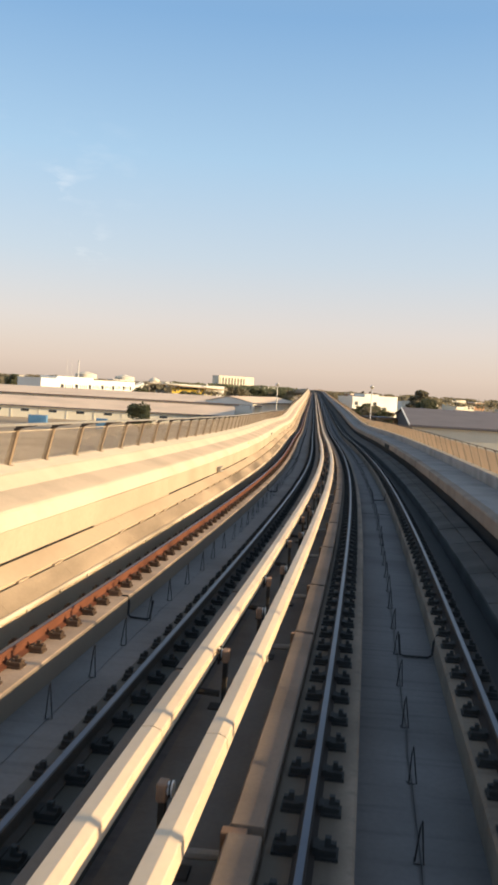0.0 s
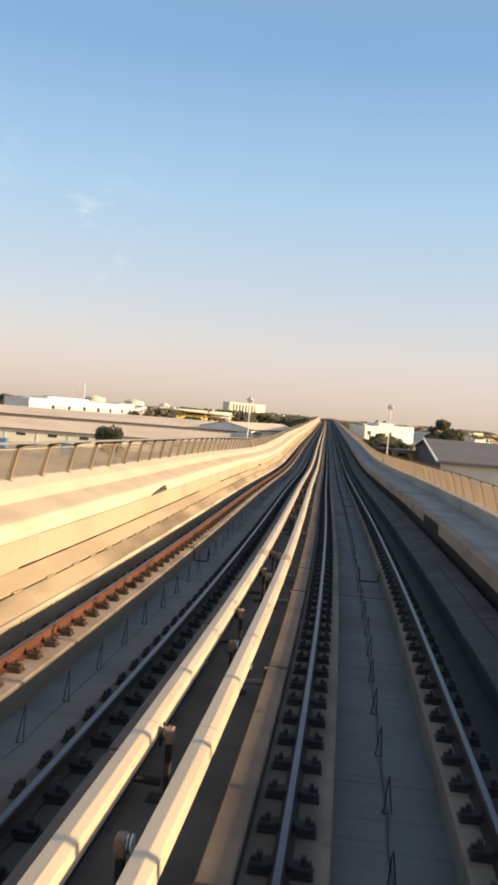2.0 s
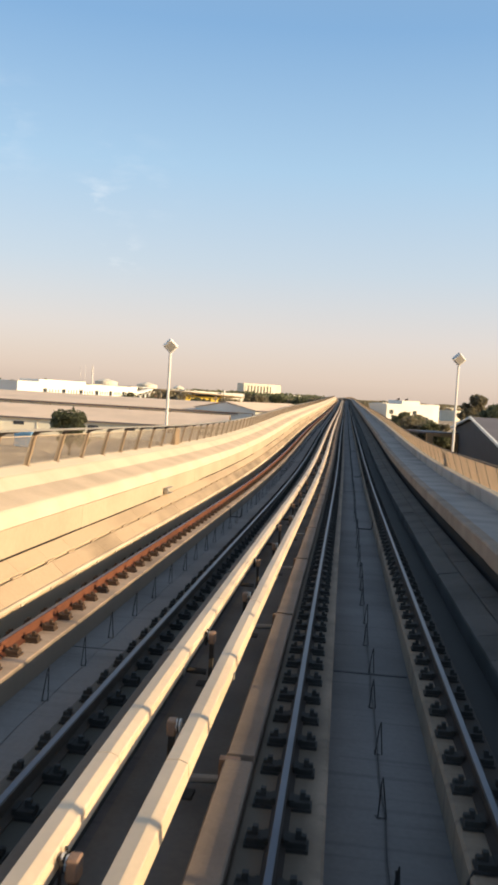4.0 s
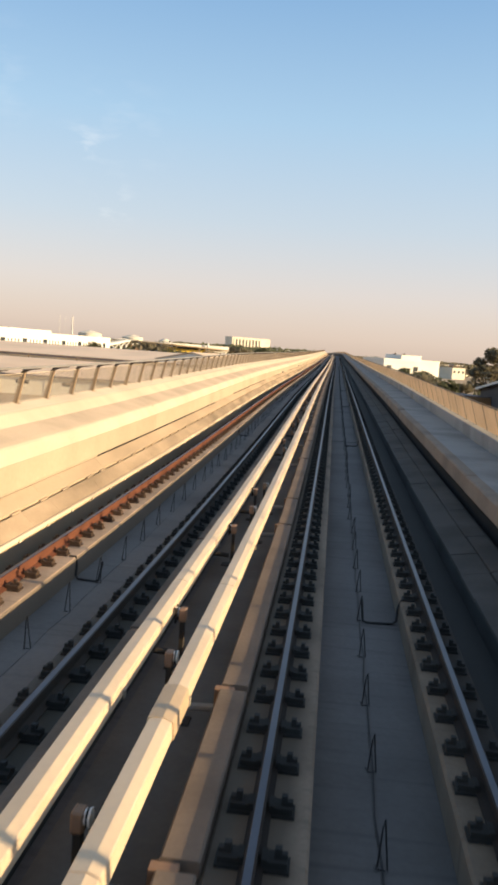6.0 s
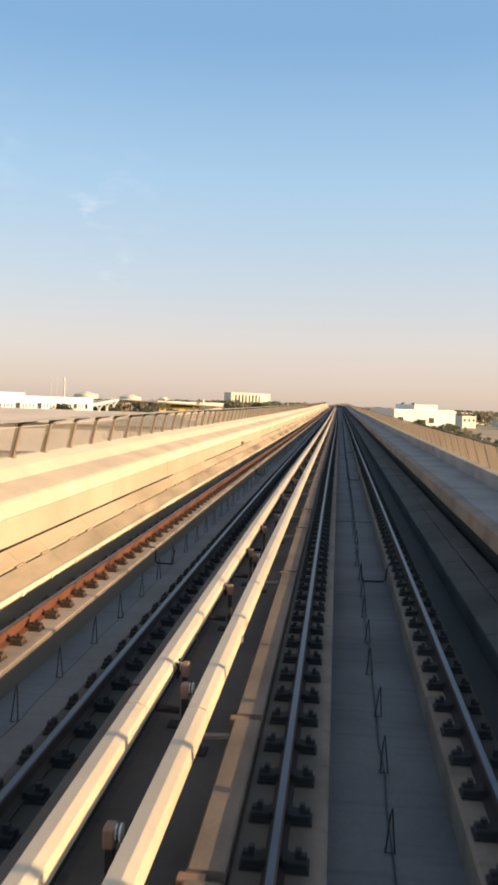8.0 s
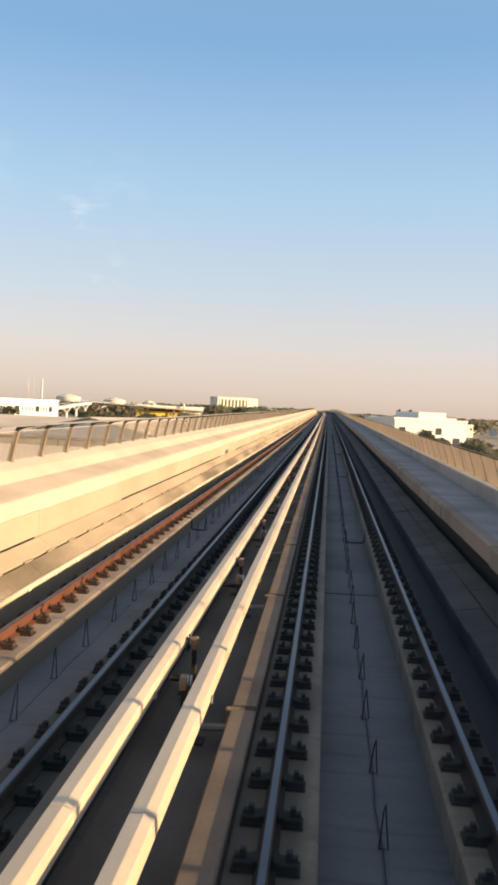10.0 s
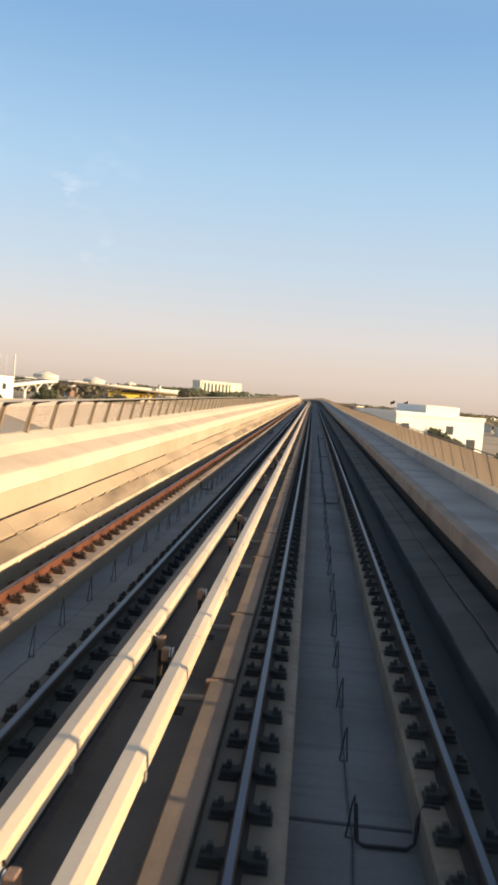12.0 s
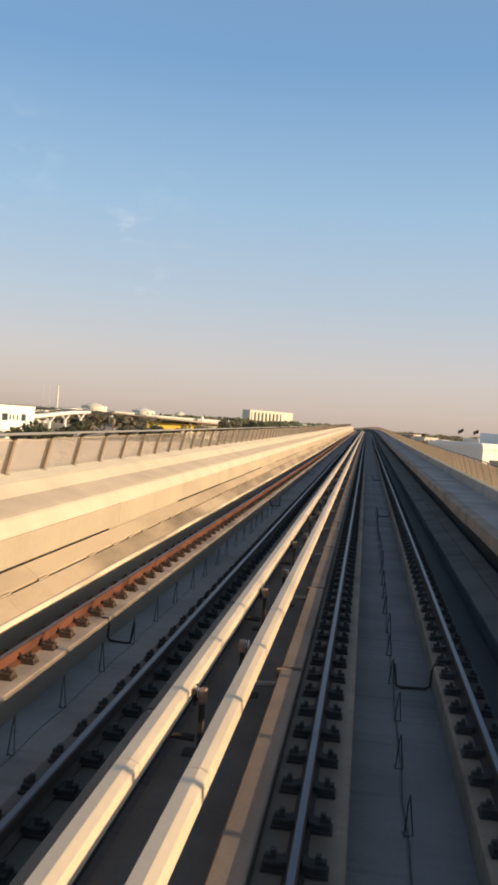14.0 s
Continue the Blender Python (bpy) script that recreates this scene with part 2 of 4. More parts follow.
FLAG = material("dark_flag_cloth", (0.05, 0.03, 0.03), 0.9, bump=0)
TERRA = material("terracotta_render", (0.45, 0.26, 0.16), 0.85, stain=0.15, grain=1.0)
DARKBARN = material("dark_barn_wall", (0.07, 0.065, 0.07), 0.8, stain=0.2)
BARNROOF = material("barn_roof_sheet", (0.175, 0.148, 0.143), 0.7, stain=0.15, vary=0.2, grain=2.0)
def leafy(m):
    """Part of the light that falls on a leaf comes out on its far side."""
    n, l = m.node_tree.nodes, m.node_tree.links
    bsdf, out = n["Principled BSDF"], n["Material Output"]
    thru, mix = n.new("ShaderNodeBsdfTranslucent"), n.new("ShaderNodeMixShader")
    mix.inputs[0].default_value = 0.45
    l.new(bsdf.inputs["Base Color"].links[0].from_socket, thru.inputs["Color"])
    l.new(bsdf.outputs[0], mix.inputs[1])
    l.new(thru.outputs[0], mix.inputs[2])
    l.new(mix.outputs[0], out.inputs["Surface"])
    return m


LEAF = leafy(material("green_leaves", (0.17, 0.18, 0.105), 0.7, stain=0.4, vary=0.4, grain=3, bump=0))
LEAFDRY = leafy(material("dry_green_leaves", (0.25, 0.22, 0.145), 0.75, stain=0.4, vary=0.4, grain=3, bump=0))


# ---------------------------------------------------------------- the line of the track
KNOT = [-20, 10, 40, 70, 100, 140, 180, 240, 300, 400, 520, 640, 800, 1000]
KX = [-3.604, -1.421, -0.083, 0.062, 0.102, 0.036, -0.0, 0.0, -0.119, -0.274, -0.6, -3.0, -14, -50]
KZ = [0.0, -0.569, -1.193, -1.694, -2.304, -2.038, -1.759, -1.338, -0.913, -0.003, 0.9, 1.35, 0.5, -4]


def spline(k, v):
    k, v = np.array(k, float), np.array(v, float)
    n, h = len(k), np.diff(k)
    a, b = np.zeros((n, n)), np.zeros(n)
    a[0, 0] = a[-1, -1] = 1
    for i in range(1, n - 1):
        a[i, i - 1:i + 2] = h[i - 1], 2 * (h[i - 1] + h[i]), h[i]
        b[i] = 6 * ((v[i + 1] - v[i]) / h[i] - (v[i] - v[i - 1]) / h[i - 1])
    m = np.linalg.solve(a, b)

    def value(y):
        i = int(min(max(np.searchsorted(k, y) - 1, 0), n - 2))
        s, t = (k[i + 1] - y) / h[i], (y - k[i]) / h[i]
        return float(s * v[i] + t * v[i + 1] + ((s ** 3 - s) * m[i] + (t ** 3 - t) * m[i + 1]) * h[i] ** 2 / 6)
    return value


line_x, line_z = spline(KNOT, KX), spline(KNOT, KZ)


def at(y, across=0.0, up=0.0):
    """A place given along, across and above the near track's rail level."""
    dx = (line_x(y + 0.5) - line_x(y - 0.5))
    s = math.sqrt(1 + dx * dx)
    return Vector((line_x(y) + across / s, y - across * dx / s, line_z(y) + up))


def along(y, across=0.0, up=0.0):
    """A pose on the track: x to the right, y along the rails, z up."""
    f = (at(y + 0.5) - at(y - 0.5)).normalized()
    r = f.cross(Vector((0, 0, 1))).normalized()
    u = r.cross(f)
    p = at(y, across, up)
    return Matrix(((r.x, f.x, u.x, p.x), (r.y, f.y, u.y, p.y), (r.z, f.z, u.z, p.z), (0, 0, 0, 1)))


# ---------------------------------------------------------------- mesh helpers
def link_mesh(name, bm, mat, parent=None, label=""):
    me = bpy.data.meshes.new(name)
    bm.to_mesh(me)
    bm.free()
    me.materials.append(mat)
    ob = new(name, me)
    if parent is not None:
        ob.parent = parent
    return tagged(ob, label)


def part(name, bm, mat, parent, label=""):
    return link_mesh(name, bm, mat, parent, label)


def thing(name, label, category, group="", kind=""):
    return tagged(new(name), label, category, group, kind)


def box(bm, x0, x1, y0, y1, z0, z1, bevel=0.0):
    m = Matrix.LocRotScale(((x0 + x1) / 2, (y0 + y1) / 2, (z0 + z1) / 2), None, (x1 - x0, y1 - y0, z1 - z0))
    g = bmesh.ops.create_cube(bm, size=1, matrix=m)
    if bevel:
        bmesh.ops.bevel(bm, geom=list({e for v in g["verts"] for e in v.link_edges}), offset=bevel, segments=1, affect="EDGES")
    return bm


def tube(bm, pts, r, sides=6):
    """A pipe through the points."""
    pts = [Vector(p) for p in pts]
    rings = []
    for i, p in enumerate(pts):
        d = (pts[min(i + 1, len(pts) - 1)] - pts[max(i - 1, 0)]).normalized()
        a = d.orthogonal().normalized()
        b = d.cross(a)
        rad = r[i] if isinstance(r, (list, tuple)) else r
        if i:
            a = (old - d * old.dot(d)).normalized()
            b = d.cross(a)
        old = a
        rings.append([bm.verts.new(p + rad * (math.cos(2 * math.pi * k / sides) * a + math.sin(2 * math.pi * k / sides) * b)) for k in range(sides)])
    for q, s in zip(rings, rings[1:]):
        for k in range(sides):
            bm.faces.new((q[k], q[(k + 1) % sides], s[(k + 1) % sides], s[k]))
    bm.faces.new(rings[0][::-1])
    bm.faces.new(rings[-1])
    return bm


def prism(bm, profile, y0, y1):
    """A closed outline in x and z, drawn out along y."""
    a = [bm.verts.new((x, y0, z)) for x, z in profile]
    b = [bm.verts.new((x, y1, z)) for x, z in profile]
    n = len(profile)
    for i in range(n):
        bm.faces.new((a[i], a[(i + 1) % n], b[(i + 1) % n], b[i]))
    bm.faces.new(a[::-1])
    bm.faces.new(b)
    bmesh.ops.recalc_face_normals(bm, faces=bm.faces)
    return bm


def stations(y0, y1):
    out, y = [], y0
    while y < y1:
        out.append(y)
        y += 2 if y < 60 else 4 if y < 320 else 10
    return out + [y1]


def sweep(name, profile, y0, y1, mat, parent=None, label="", closed=True):
    """An outline across the track, drawn along its line."""
    verts, faces, n = [], [], len(profile)
    ys = stations(y0, y1)
    for y in ys:
        verts += [at(y, x, z) for x, z in profile]
    for j in range(len(ys) - 1):
        for i in range(n if closed else n - 1):
            k = (i + 1) % n
            faces.append((j * n + i, j * n + k, (j + 1) * n + k, (j + 1) * n + i))
    if closed:
        faces += [tuple(range(n))[::-1], tuple(range((len(ys) - 1) * n, len(ys) * n))]
    me = bpy.data.meshes.new(name)
    me.from_pydata(verts, [], faces)
    off = me.attributes.new("across", "FLOAT", "POINT")
    off.data.foreach_set("value", [x for x, _ in profile] * len(ys))
    bm = bmesh.new()
    bm.from_mesh(me)
    bmesh.ops.recalc_face_normals(bm, faces=bm.faces)
    bm.to_mesh(me)
    bm.free()
    me.materials.append(mat)
    ob = new(name, me)
    if parent is not None:
        ob.parent = parent
    return tagged(ob, label)


FAR = 900.0
# ---------------------------------------------------------------- viaduct
def shared(name, first, m, parent, label=""):
    """One more object on the mesh of an earlier piece."""
    ob = new(name, first.data)
    ob.parent = parent
    ob.matrix_world = m
    return tagged(ob, label)


def repeat(name, bm, mat, parent, poses, label=""):
    first = part(name, bm, mat, parent, label)
    first.matrix_world = poses[0]
    return [first] + [shared(name, first, m, parent, label) for m in poses[1:]]


def joined(name, proto, poses, mat, parent):
    """Many far copies of one small mesh as one mesh."""
    base = [v.co.copy() for v in proto.vertices]
    polys = [tuple(p.vertices) for p in proto.polygons]
    verts, faces = [], []
    for m in poses:
        n = len(verts)
        verts += [m @ c for c in base]
        faces += [tuple(i + n for i in p) for p in polys]
    me = bpy.data.meshes.new(name)
    me.from_pydata(verts, [], faces)
    me.materials.append(mat)
    ob = new(name, me)
    ob.parent = parent
    return tagged(ob, kind="stuff")


rng = random.Random(7)
deck = tagged(sweep("viaduct_deck", [(-5.9, -0.45), (3.3, -0.45), (3.3, -1.2), (1.5, -2.4), (-4.4, -2.4), (-5.9, -1.2)], -15, FAR, DECK), "grey concrete viaduct deck carrying two railway tracks", "viaduct", kind="structure")
sweep("bed_screed", [(-3.773, -0.47), (-3.773, -0.443), (-2.887, -0.443), (-2.887, -0.47)], -15, FAR, SCREED, deck, "paler stained bed between the rails")
sweep("middle_bed", [(-2.10, -0.47), (-2.10, -0.443), (-1.265, -0.443), (-1.265, -0.47)], -15, FAR, BROWNBED, deck, "brown dusty bed under the third rails")
PITCH = 0.585
TRACKS = (0.0, -3.37)
PLINTHS = []
for x0, x1, finish in ((-1.028, -0.43, 0), (0.505, 1.015, 1), (-2.885, -2.365, 3), (-4.34, -3.775, 2)):
    PLINTHS.append(tagged(sweep("plinth", [(x0, -0.452), (x0, -0.19), (x0 + 0.02, -0.17), (x1 - 0.02, -0.17), (x1, -0.19), (x1, -0.452)], -15, FAR, (PLINTH, SOOTY, SUNLIT_PLINTH, GREYPLINTH)[finish]),
                          "stained concrete plinth under a running rail", "track plinth", kind="structure"))
RAIL = [(-0.07, -0.158), (0.07, -0.158), (0.07, -0.148), (0.012, -0.125), (0.010, -0.045), (0.036, -0.035), (0.036, -0.004), (0.026, 0.0),
        (-0.026, 0.0), (-0.036, -0.004), (-0.036, -0.035), (-0.010, -0.045), (-0.012, -0.125), (-0.07, -0.148)]


def fastener_mesh():
    """A cast base plate that steps up on either side of the rail foot to a clip and a bolt, as one casting."""
    xs = (-0.215, -0.20, -0.165, -0.125, -0.085, -0.05, 0.05, 0.085, 0.125, 0.165, 0.20, 0.215)
    ys = (-0.08, -0.065, -0.022, 0.022, 0.065, 0.08)

    def top(i, j):
        if not (0 <= i < len(xs) - 1 and 0 <= j < len(ys) - 1):
            return -0.172
        x, y = abs(xs[i] + xs[i + 1]) / 2, abs(ys[j] + ys[j + 1]) / 2
        if x < 0.05 or x > 0.20 or y > 0.065:
            return -0.147
        if 0.125 < x < 0.165 and y < 0.022:
            return -0.045
        if x > 0.165 and y < 0.022:
            return -0.078
        return -0.105 if x > 0.085 else -0.095
    bm, seen = bmesh.new(), {}

    def v(x, y, z):
        k = (round(x, 4), round(y, 4), round(z, 4))
        if k not in seen:
            seen[k] = bm.verts.new(k)
        return seen[k]
    for i in range(-1, len(xs) - 1):
        for j in range(-1, len(ys) - 1):
            h = top(i, j)
            if i >= 0 and j >= 0:
                bm.faces.new([v(xs[i + a], ys[j + b], h) for a, b in ((0, 0), (1, 0), (1, 1), (0, 1))])
            if j >= 0 and top(i + 1, j) != h:
                g = top(i + 1, j)
                bm.faces.new([v(xs[i + 1], ys[j + b], z) for b, z in ((0, h), (1, h), (1, g), (0, g))])
            if i >= 0 and top(i, j + 1) != h:
                g = top(i, j + 1)
                bm.faces.new([v(xs[i + a], ys[j + 1], z) for a, z in ((0, h), (1, h), (1, g), (0, g))])
    bmesh.ops.recalc_face_normals(bm, faces=bm.faces)
    return bm


for t in TRACKS:
    for s in (-0.753, 0.753):
        # only the sunlit outer rail keeps the rust colour; shade is painted into the others
        r = tagged(sweep("rail", [(t + s + x, z) for x, z in RAIL], -15, FAR, BROWNSTEEL if t == 0 else RUST if s < 0 else STEM), "rusty steel running rail with a narrow polished head", "rail", "running rails")
        sweep("rail_head", [(t + s + x, z) for x, z in ((-0.028, -0.004), (0.028, -0.004), (0.022, 0.002), (-0.022, 0.002))], -15, FAR, RAILHEAD, r, "bright worn steel head")
        ys = [PITCH * k for k in range(4, 700)]
        # fasteners follow: rusty on the sunlit rail, darkened on the shaded ones
        fm = DARK if t == 0 or s > 0 else RUSTY_IRON
        near = repeat("rail_fastener", fastener_mesh(), fm, r, [along(y, t + s) for y in ys[:300]], "dark cast iron rail fastener")
        joined("rail_fastener", near[0].data, [along(y, t + s) for y in ys[300:]], fm, r)

# kerbs beside the third rails, broken at every support
SUPPORTS_B = [5.3, 10.3, 13.2, 17, 20.79, 25.2, 29.6, 35.8, 40.8, 45.8, 48.4, 56.1, 60.5, 65.4, 70.2, 75.3, 80.1, 85, 89.7, 94.27, 101.56, 104.13, 111.21, 113.76, 119.99, 124.4, 128.9, 134.4, 136, 138.5, 144.82,
              149.57, 152.73, 157.98, 162.5, 167.3, 172.2, 177, 181.7, 186.4, 191.4, 197.1, 206, 208.5, 212.3, 214.8, 221.9, 229.7, 235.2, 241.6, 246.4, 251.2, 256, 261, 266, 271, 276, 281, 286, 291]
SUPPORTS_A = [3.8, 8.4, 12.2, 15.8, 19.5, 21.8, 25, 28.9, 33.9, 37.7, 42.6, 46.3, 48.6, 56.6, 58.5, 63.4, 68, 73, 78.1, 83, 87.9, 91.8, 96.53, 105.35, 109.57, 113.01, 121.85, 127.11, 130.64, 139.07, 142.47,
              145.24, 147.8, 153.5, 158.46, 163.6, 168.4, 173.5, 178.4, 183.3, 188.3, 195.1, 200.2, 202.1, 206.35, 215.1, 223.9, 231.3, 239.8, 244.6, 249.7, 254.6, 259.5, 264.6, 269.5, 274.6, 279.5, 284.6]
for x, half, sup, lab in ((-1.148, 0.117, SUPPORTS_B, "tan"), (-2.275, 0.085, SUPPORTS_A, "grey")):
    k = thing("kerb", lab + " concrete kerb blocks along the third rail", "kerb", kind="structure")
    edges = [-15] + sup
    for a, b in zip(edges, edges[1:]):
        sweep("kerb_block", [(x - half, -0.448), (x - half, -0.10), (x - half + 0.013, -0.088), (x + half - 0.013, -0.088), (x + half, -0.10), (x + half, -0.448)], a + 0.06, b - 0.06, SLAB, k)
    sweep("kerb_block", [(x - half, -0.448), (x - half, -0.10), (x - half + 0.013, -0.088), (x + half - 0.013, -0.088), (x + half, -0.10), (x + half, -0.448)], edges[-1] + 0.06, FAR, SLAB, k)

# third rails under their covers
COVERS = [(-0.102, 0.08), (-0.098, 0.195), (-0.088, 0.213), (0.0, 0.222), (0.008, 0.220), (0.062, 0.199), (0.070, 0.190), (0.078, 0.085), (0.068, 0.075)]
for x, sup, flip in ((-1.49, SUPPORTS_B, -1), (-1.992, SUPPORTS_A, 1)):
    tr = thing("third_rail", "cream plastic covered third rail between the tracks", "third rail", "third rails")
    y, ends = -15.0, []
    while y < 300:
        ends.append(y)
        y += 5.27
    for a, b in zip(ends, ends[1:]):
        sweep("cover", [(x + p, q) for p, q in COVERS], a, b - 0.012, RAILCOVER, tr)
    sweep("cover", [(x + p, q) for p, q in COVERS], ends[-1], FAR, RAILCOVER, tr)
    repeat("clip", box(bmesh.new(), 0.074, 0.092, -0.03, 0.03, 0.055, 0.12, 0.004), BAND, tr, [along(a + 2.4, x) for a in ends[1:45]], "grey clip on the cover's lower edge")
    sweep("conductor", [(x + p, q) for p, q in ((-0.035, -0.04), (0.035, -0.04), (0.035, 0.08), (-0.035, 0.08))], -15, FAR, DARK, tr, "dark steel conductor bar")
    bm = prism(bmesh.new(), [(p * 1.12 + 0.001, 0.14 + (q - 0.14) * 1.10) for p, q in COVERS], -0.30, 0.30)
    repeat("sleeve", bm, SLEEVE, tr, [along(yy, x) for yy in ((47.6, 100.3, 103.0, 227.5) if flip < 0 else (48.1, 93.7, 229.6, 99.0))], "brownish overlapping cover sleeve")
    # supports: a foot on the deck, a brown insulator beside the cover, clamp ribs and a cross pipe into the kerb
    proto = thing("third_rail_support", "brown insulator bracket with steel clamp carrying the third rail", "bracket", "third rail supports")
    s, mid = flip, 0.17 if flip > 0 else 0.225
    part("foot", box(bmesh.new(), min(s * 0.02, s * 0.26), max(s * 0.02, s * 0.26), -0.09, 0.09, -0.45, -0.425, 0.004), STEM, proto)
    part("stem", box(bmesh.new(), s * mid - 0.022, s * mid + 0.022, -0.04, 0.04, -0.425, 0.10), STEM, proto)
    ins = part("insulator", box(bmesh.new(), s * mid - 0.038, s * mid + 0.038, -0.055, 0.055, 0.04, 0.172, 0.012), BOXY, proto, "pinkish brown insulator block")
    for k, dx in enumerate((mid - 0.065, mid - 0.052, mid - 0.039)):
        part("rib", tube(bmesh.new(), [(s * dx - 0.006, 0, 0.125), (s * dx + 0.006, 0, 0.125)], 0.056 - 0.004 * k, 9), (LAMPWHITE, DARK, LAMPWHITE)[k], ins)
    for dy in (-0.06, 0.06):
        part("clamp", tube(bmesh.new(), [(s * 0.108, dy, 0.03), (s * 0.114, dy, 0.14), (s * 0.10, dy, 0.185)], 0.012, 5), BROWNSTEEL, proto, "dark clamp strap")
    part("cross_pipe", tube(bmesh.new(), [(s * 0.12, 0, -0.30), (-s * 0.30, 0, -0.28), (-s * 0.37, 0, -0.28)], 0.035, 7), GALV if flip < 0 else STEM, proto)
    part("bracket_end", box(bmesh.new(), -s * 0.265 - 0.085, -s * 0.265 + 0.085, -0.045, 0.045, -0.30, -0.10, 0.006), BOXY, proto, "rusty end plate in the kerb gap")
    proto.matrix_world = along(sup[0], x)
    for yy in sup[1:]:
        copy_thing(proto, along(yy, x))

# ---------------------------------------------------------------- parapets, walkways, cable troughs
wall_left = tagged(sweep("wall_left", [(-5.32, -0.452), (-5.32, 0.80), (-5.42, 1.03), (-5.83, 1.11), (-6.08, 1.34), (-6.50, 1.41), (-6.58, 1.41), (-6.63, 1.36), (-6.63, -1.3), (-6.3, -1.3), (-6.0, -0.452)], -15, FAR, CONCRETE),
                   "sunlit cream concrete parapet with a walkway on top", "parapet", kind="structure")
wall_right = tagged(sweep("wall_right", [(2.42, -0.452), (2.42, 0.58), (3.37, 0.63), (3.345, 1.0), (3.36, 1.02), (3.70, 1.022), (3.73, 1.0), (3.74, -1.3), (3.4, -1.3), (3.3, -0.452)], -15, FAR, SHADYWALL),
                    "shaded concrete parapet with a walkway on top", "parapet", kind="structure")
sweep("upstand_top", [(-6.105, 1.388), (-6.56, 1.468), (-6.56, 1.415), (-6.105, 1.352)], -15, FAR, SUNLIT_TOP, wall_left, "top of the upstand under the fence, paled for the sun on it")
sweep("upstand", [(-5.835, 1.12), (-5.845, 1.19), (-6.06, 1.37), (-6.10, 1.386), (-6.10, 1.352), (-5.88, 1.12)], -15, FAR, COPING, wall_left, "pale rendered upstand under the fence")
SEG = 5.85
ys = [-12 + SEG * k for k in range(56)]
bm = prism(bmesh.new(), [(-5.315, 0.405), (-5.22, 0.395), (-5.2, 0.41), (-5.19, 0.82), (-5.20, 0.825), (-5.315, 0.825)], -SEG / 2 + 0.002, SEG / 2 - 0.002)
repeat("wall_panel", bm, CONCRETE, wall_left, [along(y, rng.uniform(-0.003, 0.003), rng.uniform(-0.008, 0.008)) for y in ys])
bm = prism(bmesh.new(), [(-5.19, 0.83), (-5.215, 0.90), (-5.29, 1.03), (-5.33, 1.065), (-5.41, 1.05), (-5.325, 0.83)], -SEG / 2 + 0.001, SEG / 2 - 0.001)
repeat("coping", bm, COPING, wall_left, [along(y, rng.uniform(-0.002, 0.002), rng.uniform(-0.002, 0.002)) for y in ys], "pale screed coping that falls towards the track")
bm = prism(bmesh.new(), [(-5.235, 0.24), (-5.213, 0.24), (-5.213, 0.428), (-5.235, 0.428)], -SEG * 0.5, SEG * 0.5)
repeat("skirting", bm, CONCRETE, wall_left, [along(y + rng.uniform(-1, 1)) for i, y in enumerate(ys) if i % 4 == 1])
bm = prism(bmesh.new(), [(2.418, 0.33), (2.15, 0.33), (2.14, 0.35), (2.14, 0.625), (2.17, 0.65), (2.36, 0.66), (2.36, 0.60), (2.418, 0.592)], -SEG / 2 + 0.008, SEG / 2 - 0.008)
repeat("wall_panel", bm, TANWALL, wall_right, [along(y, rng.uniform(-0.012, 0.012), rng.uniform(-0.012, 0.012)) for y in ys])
sweep("coping", [(-5.19, 0.83), (-5.215, 0.90), (-5.29, 1.03), (-5.33, 1.065), (-5.41, 1.05), (-5.325, 0.83)], ys[-1] + SEG / 2, FAR, COPING, wall_left)
sweep("walkway", [(-5.336, 1.058), (-5.42, 1.088), (-5.83, 1.20), (-5.83, 1.112), (-5.42, 1.045)], -15, FAR, PEACH, wall_left, "peach walkway screed that falls towards the track")
sweep("wall_panel", [(-5.315, 0.38), (-5.2, 0.38), (-5.19, 0.825), (-5.315, 0.825)], ys[-1] + SEG / 2, FAR, CONCRETE, wall_left)
sweep("wall_panel", [(2.418, 0.33), (2.15, 0.33), (2.14, 0.35), (2.14, 0.625), (2.17, 0.65), (2.36, 0.66), (2.36, 0.60), (2.418, 0.592)], ys[-1] + SEG / 2, FAR, TANWALL, wall_right)
sweep("joint_filler", [(-5.316, 0.28), (-5.236, 0.28), (-5.236, 0.445), (-5.316, 0.445)], -15, FAR, GAP, wall_left, "dark strip in the joint between wall and cable trough")
sweep("walkway", [(2.363, 0.60), (2.363, 0.656), (3.372, 0.668), (3.372, 0.632)], -15, FAR, SHADYWALL, wall_right, "walkway screed with its shade painted grey")
# added pale strip that paints the sun on the upstand's flat top
sweep("sill", [(3.385, 1.015), (3.385, 1.027), (3.61, 1.032), (3.61, 1.015)], -15, FAR, COPING, wall_right, "pale strip standing in for sun on the upstand under the fence")
# dark sheet that paints the shade under the wall panels
sweep("gap_lining", [(2.385, -0.40), (2.385, 0.325), (2.41, 0.325), (2.41, -0.40)], -15, FAR, GAP, wall_right, "near-black strip standing in for shade below the walkway edge")
# flat dark plates stand in for the shade of broken coping and missing panel
bm = bmesh.new()
va = [bm.verts.new((-5.184, y, z)) for y, z in ((51.8, 0.835), (53.9, 0.83), (53.6, 0.97), (52.0, 0.875))]
vb = [bm.verts.new(v.co + Vector((-0.02, 0, 0))) for v in va]
for k in range(4):
    bm.faces.new((va[k], va[(k + 1) % 4], vb[(k + 1) % 4], vb[k]))
bm.faces.new(va)
bm.faces.new(vb[::-1])
hole = part("broken_edge", bm, LINING, wall_left, "dark plate standing in for the hole in the wall's edge")
hole.matrix_world = Matrix.Translation(at(52.8) - Vector((0, 52.8, 0)))
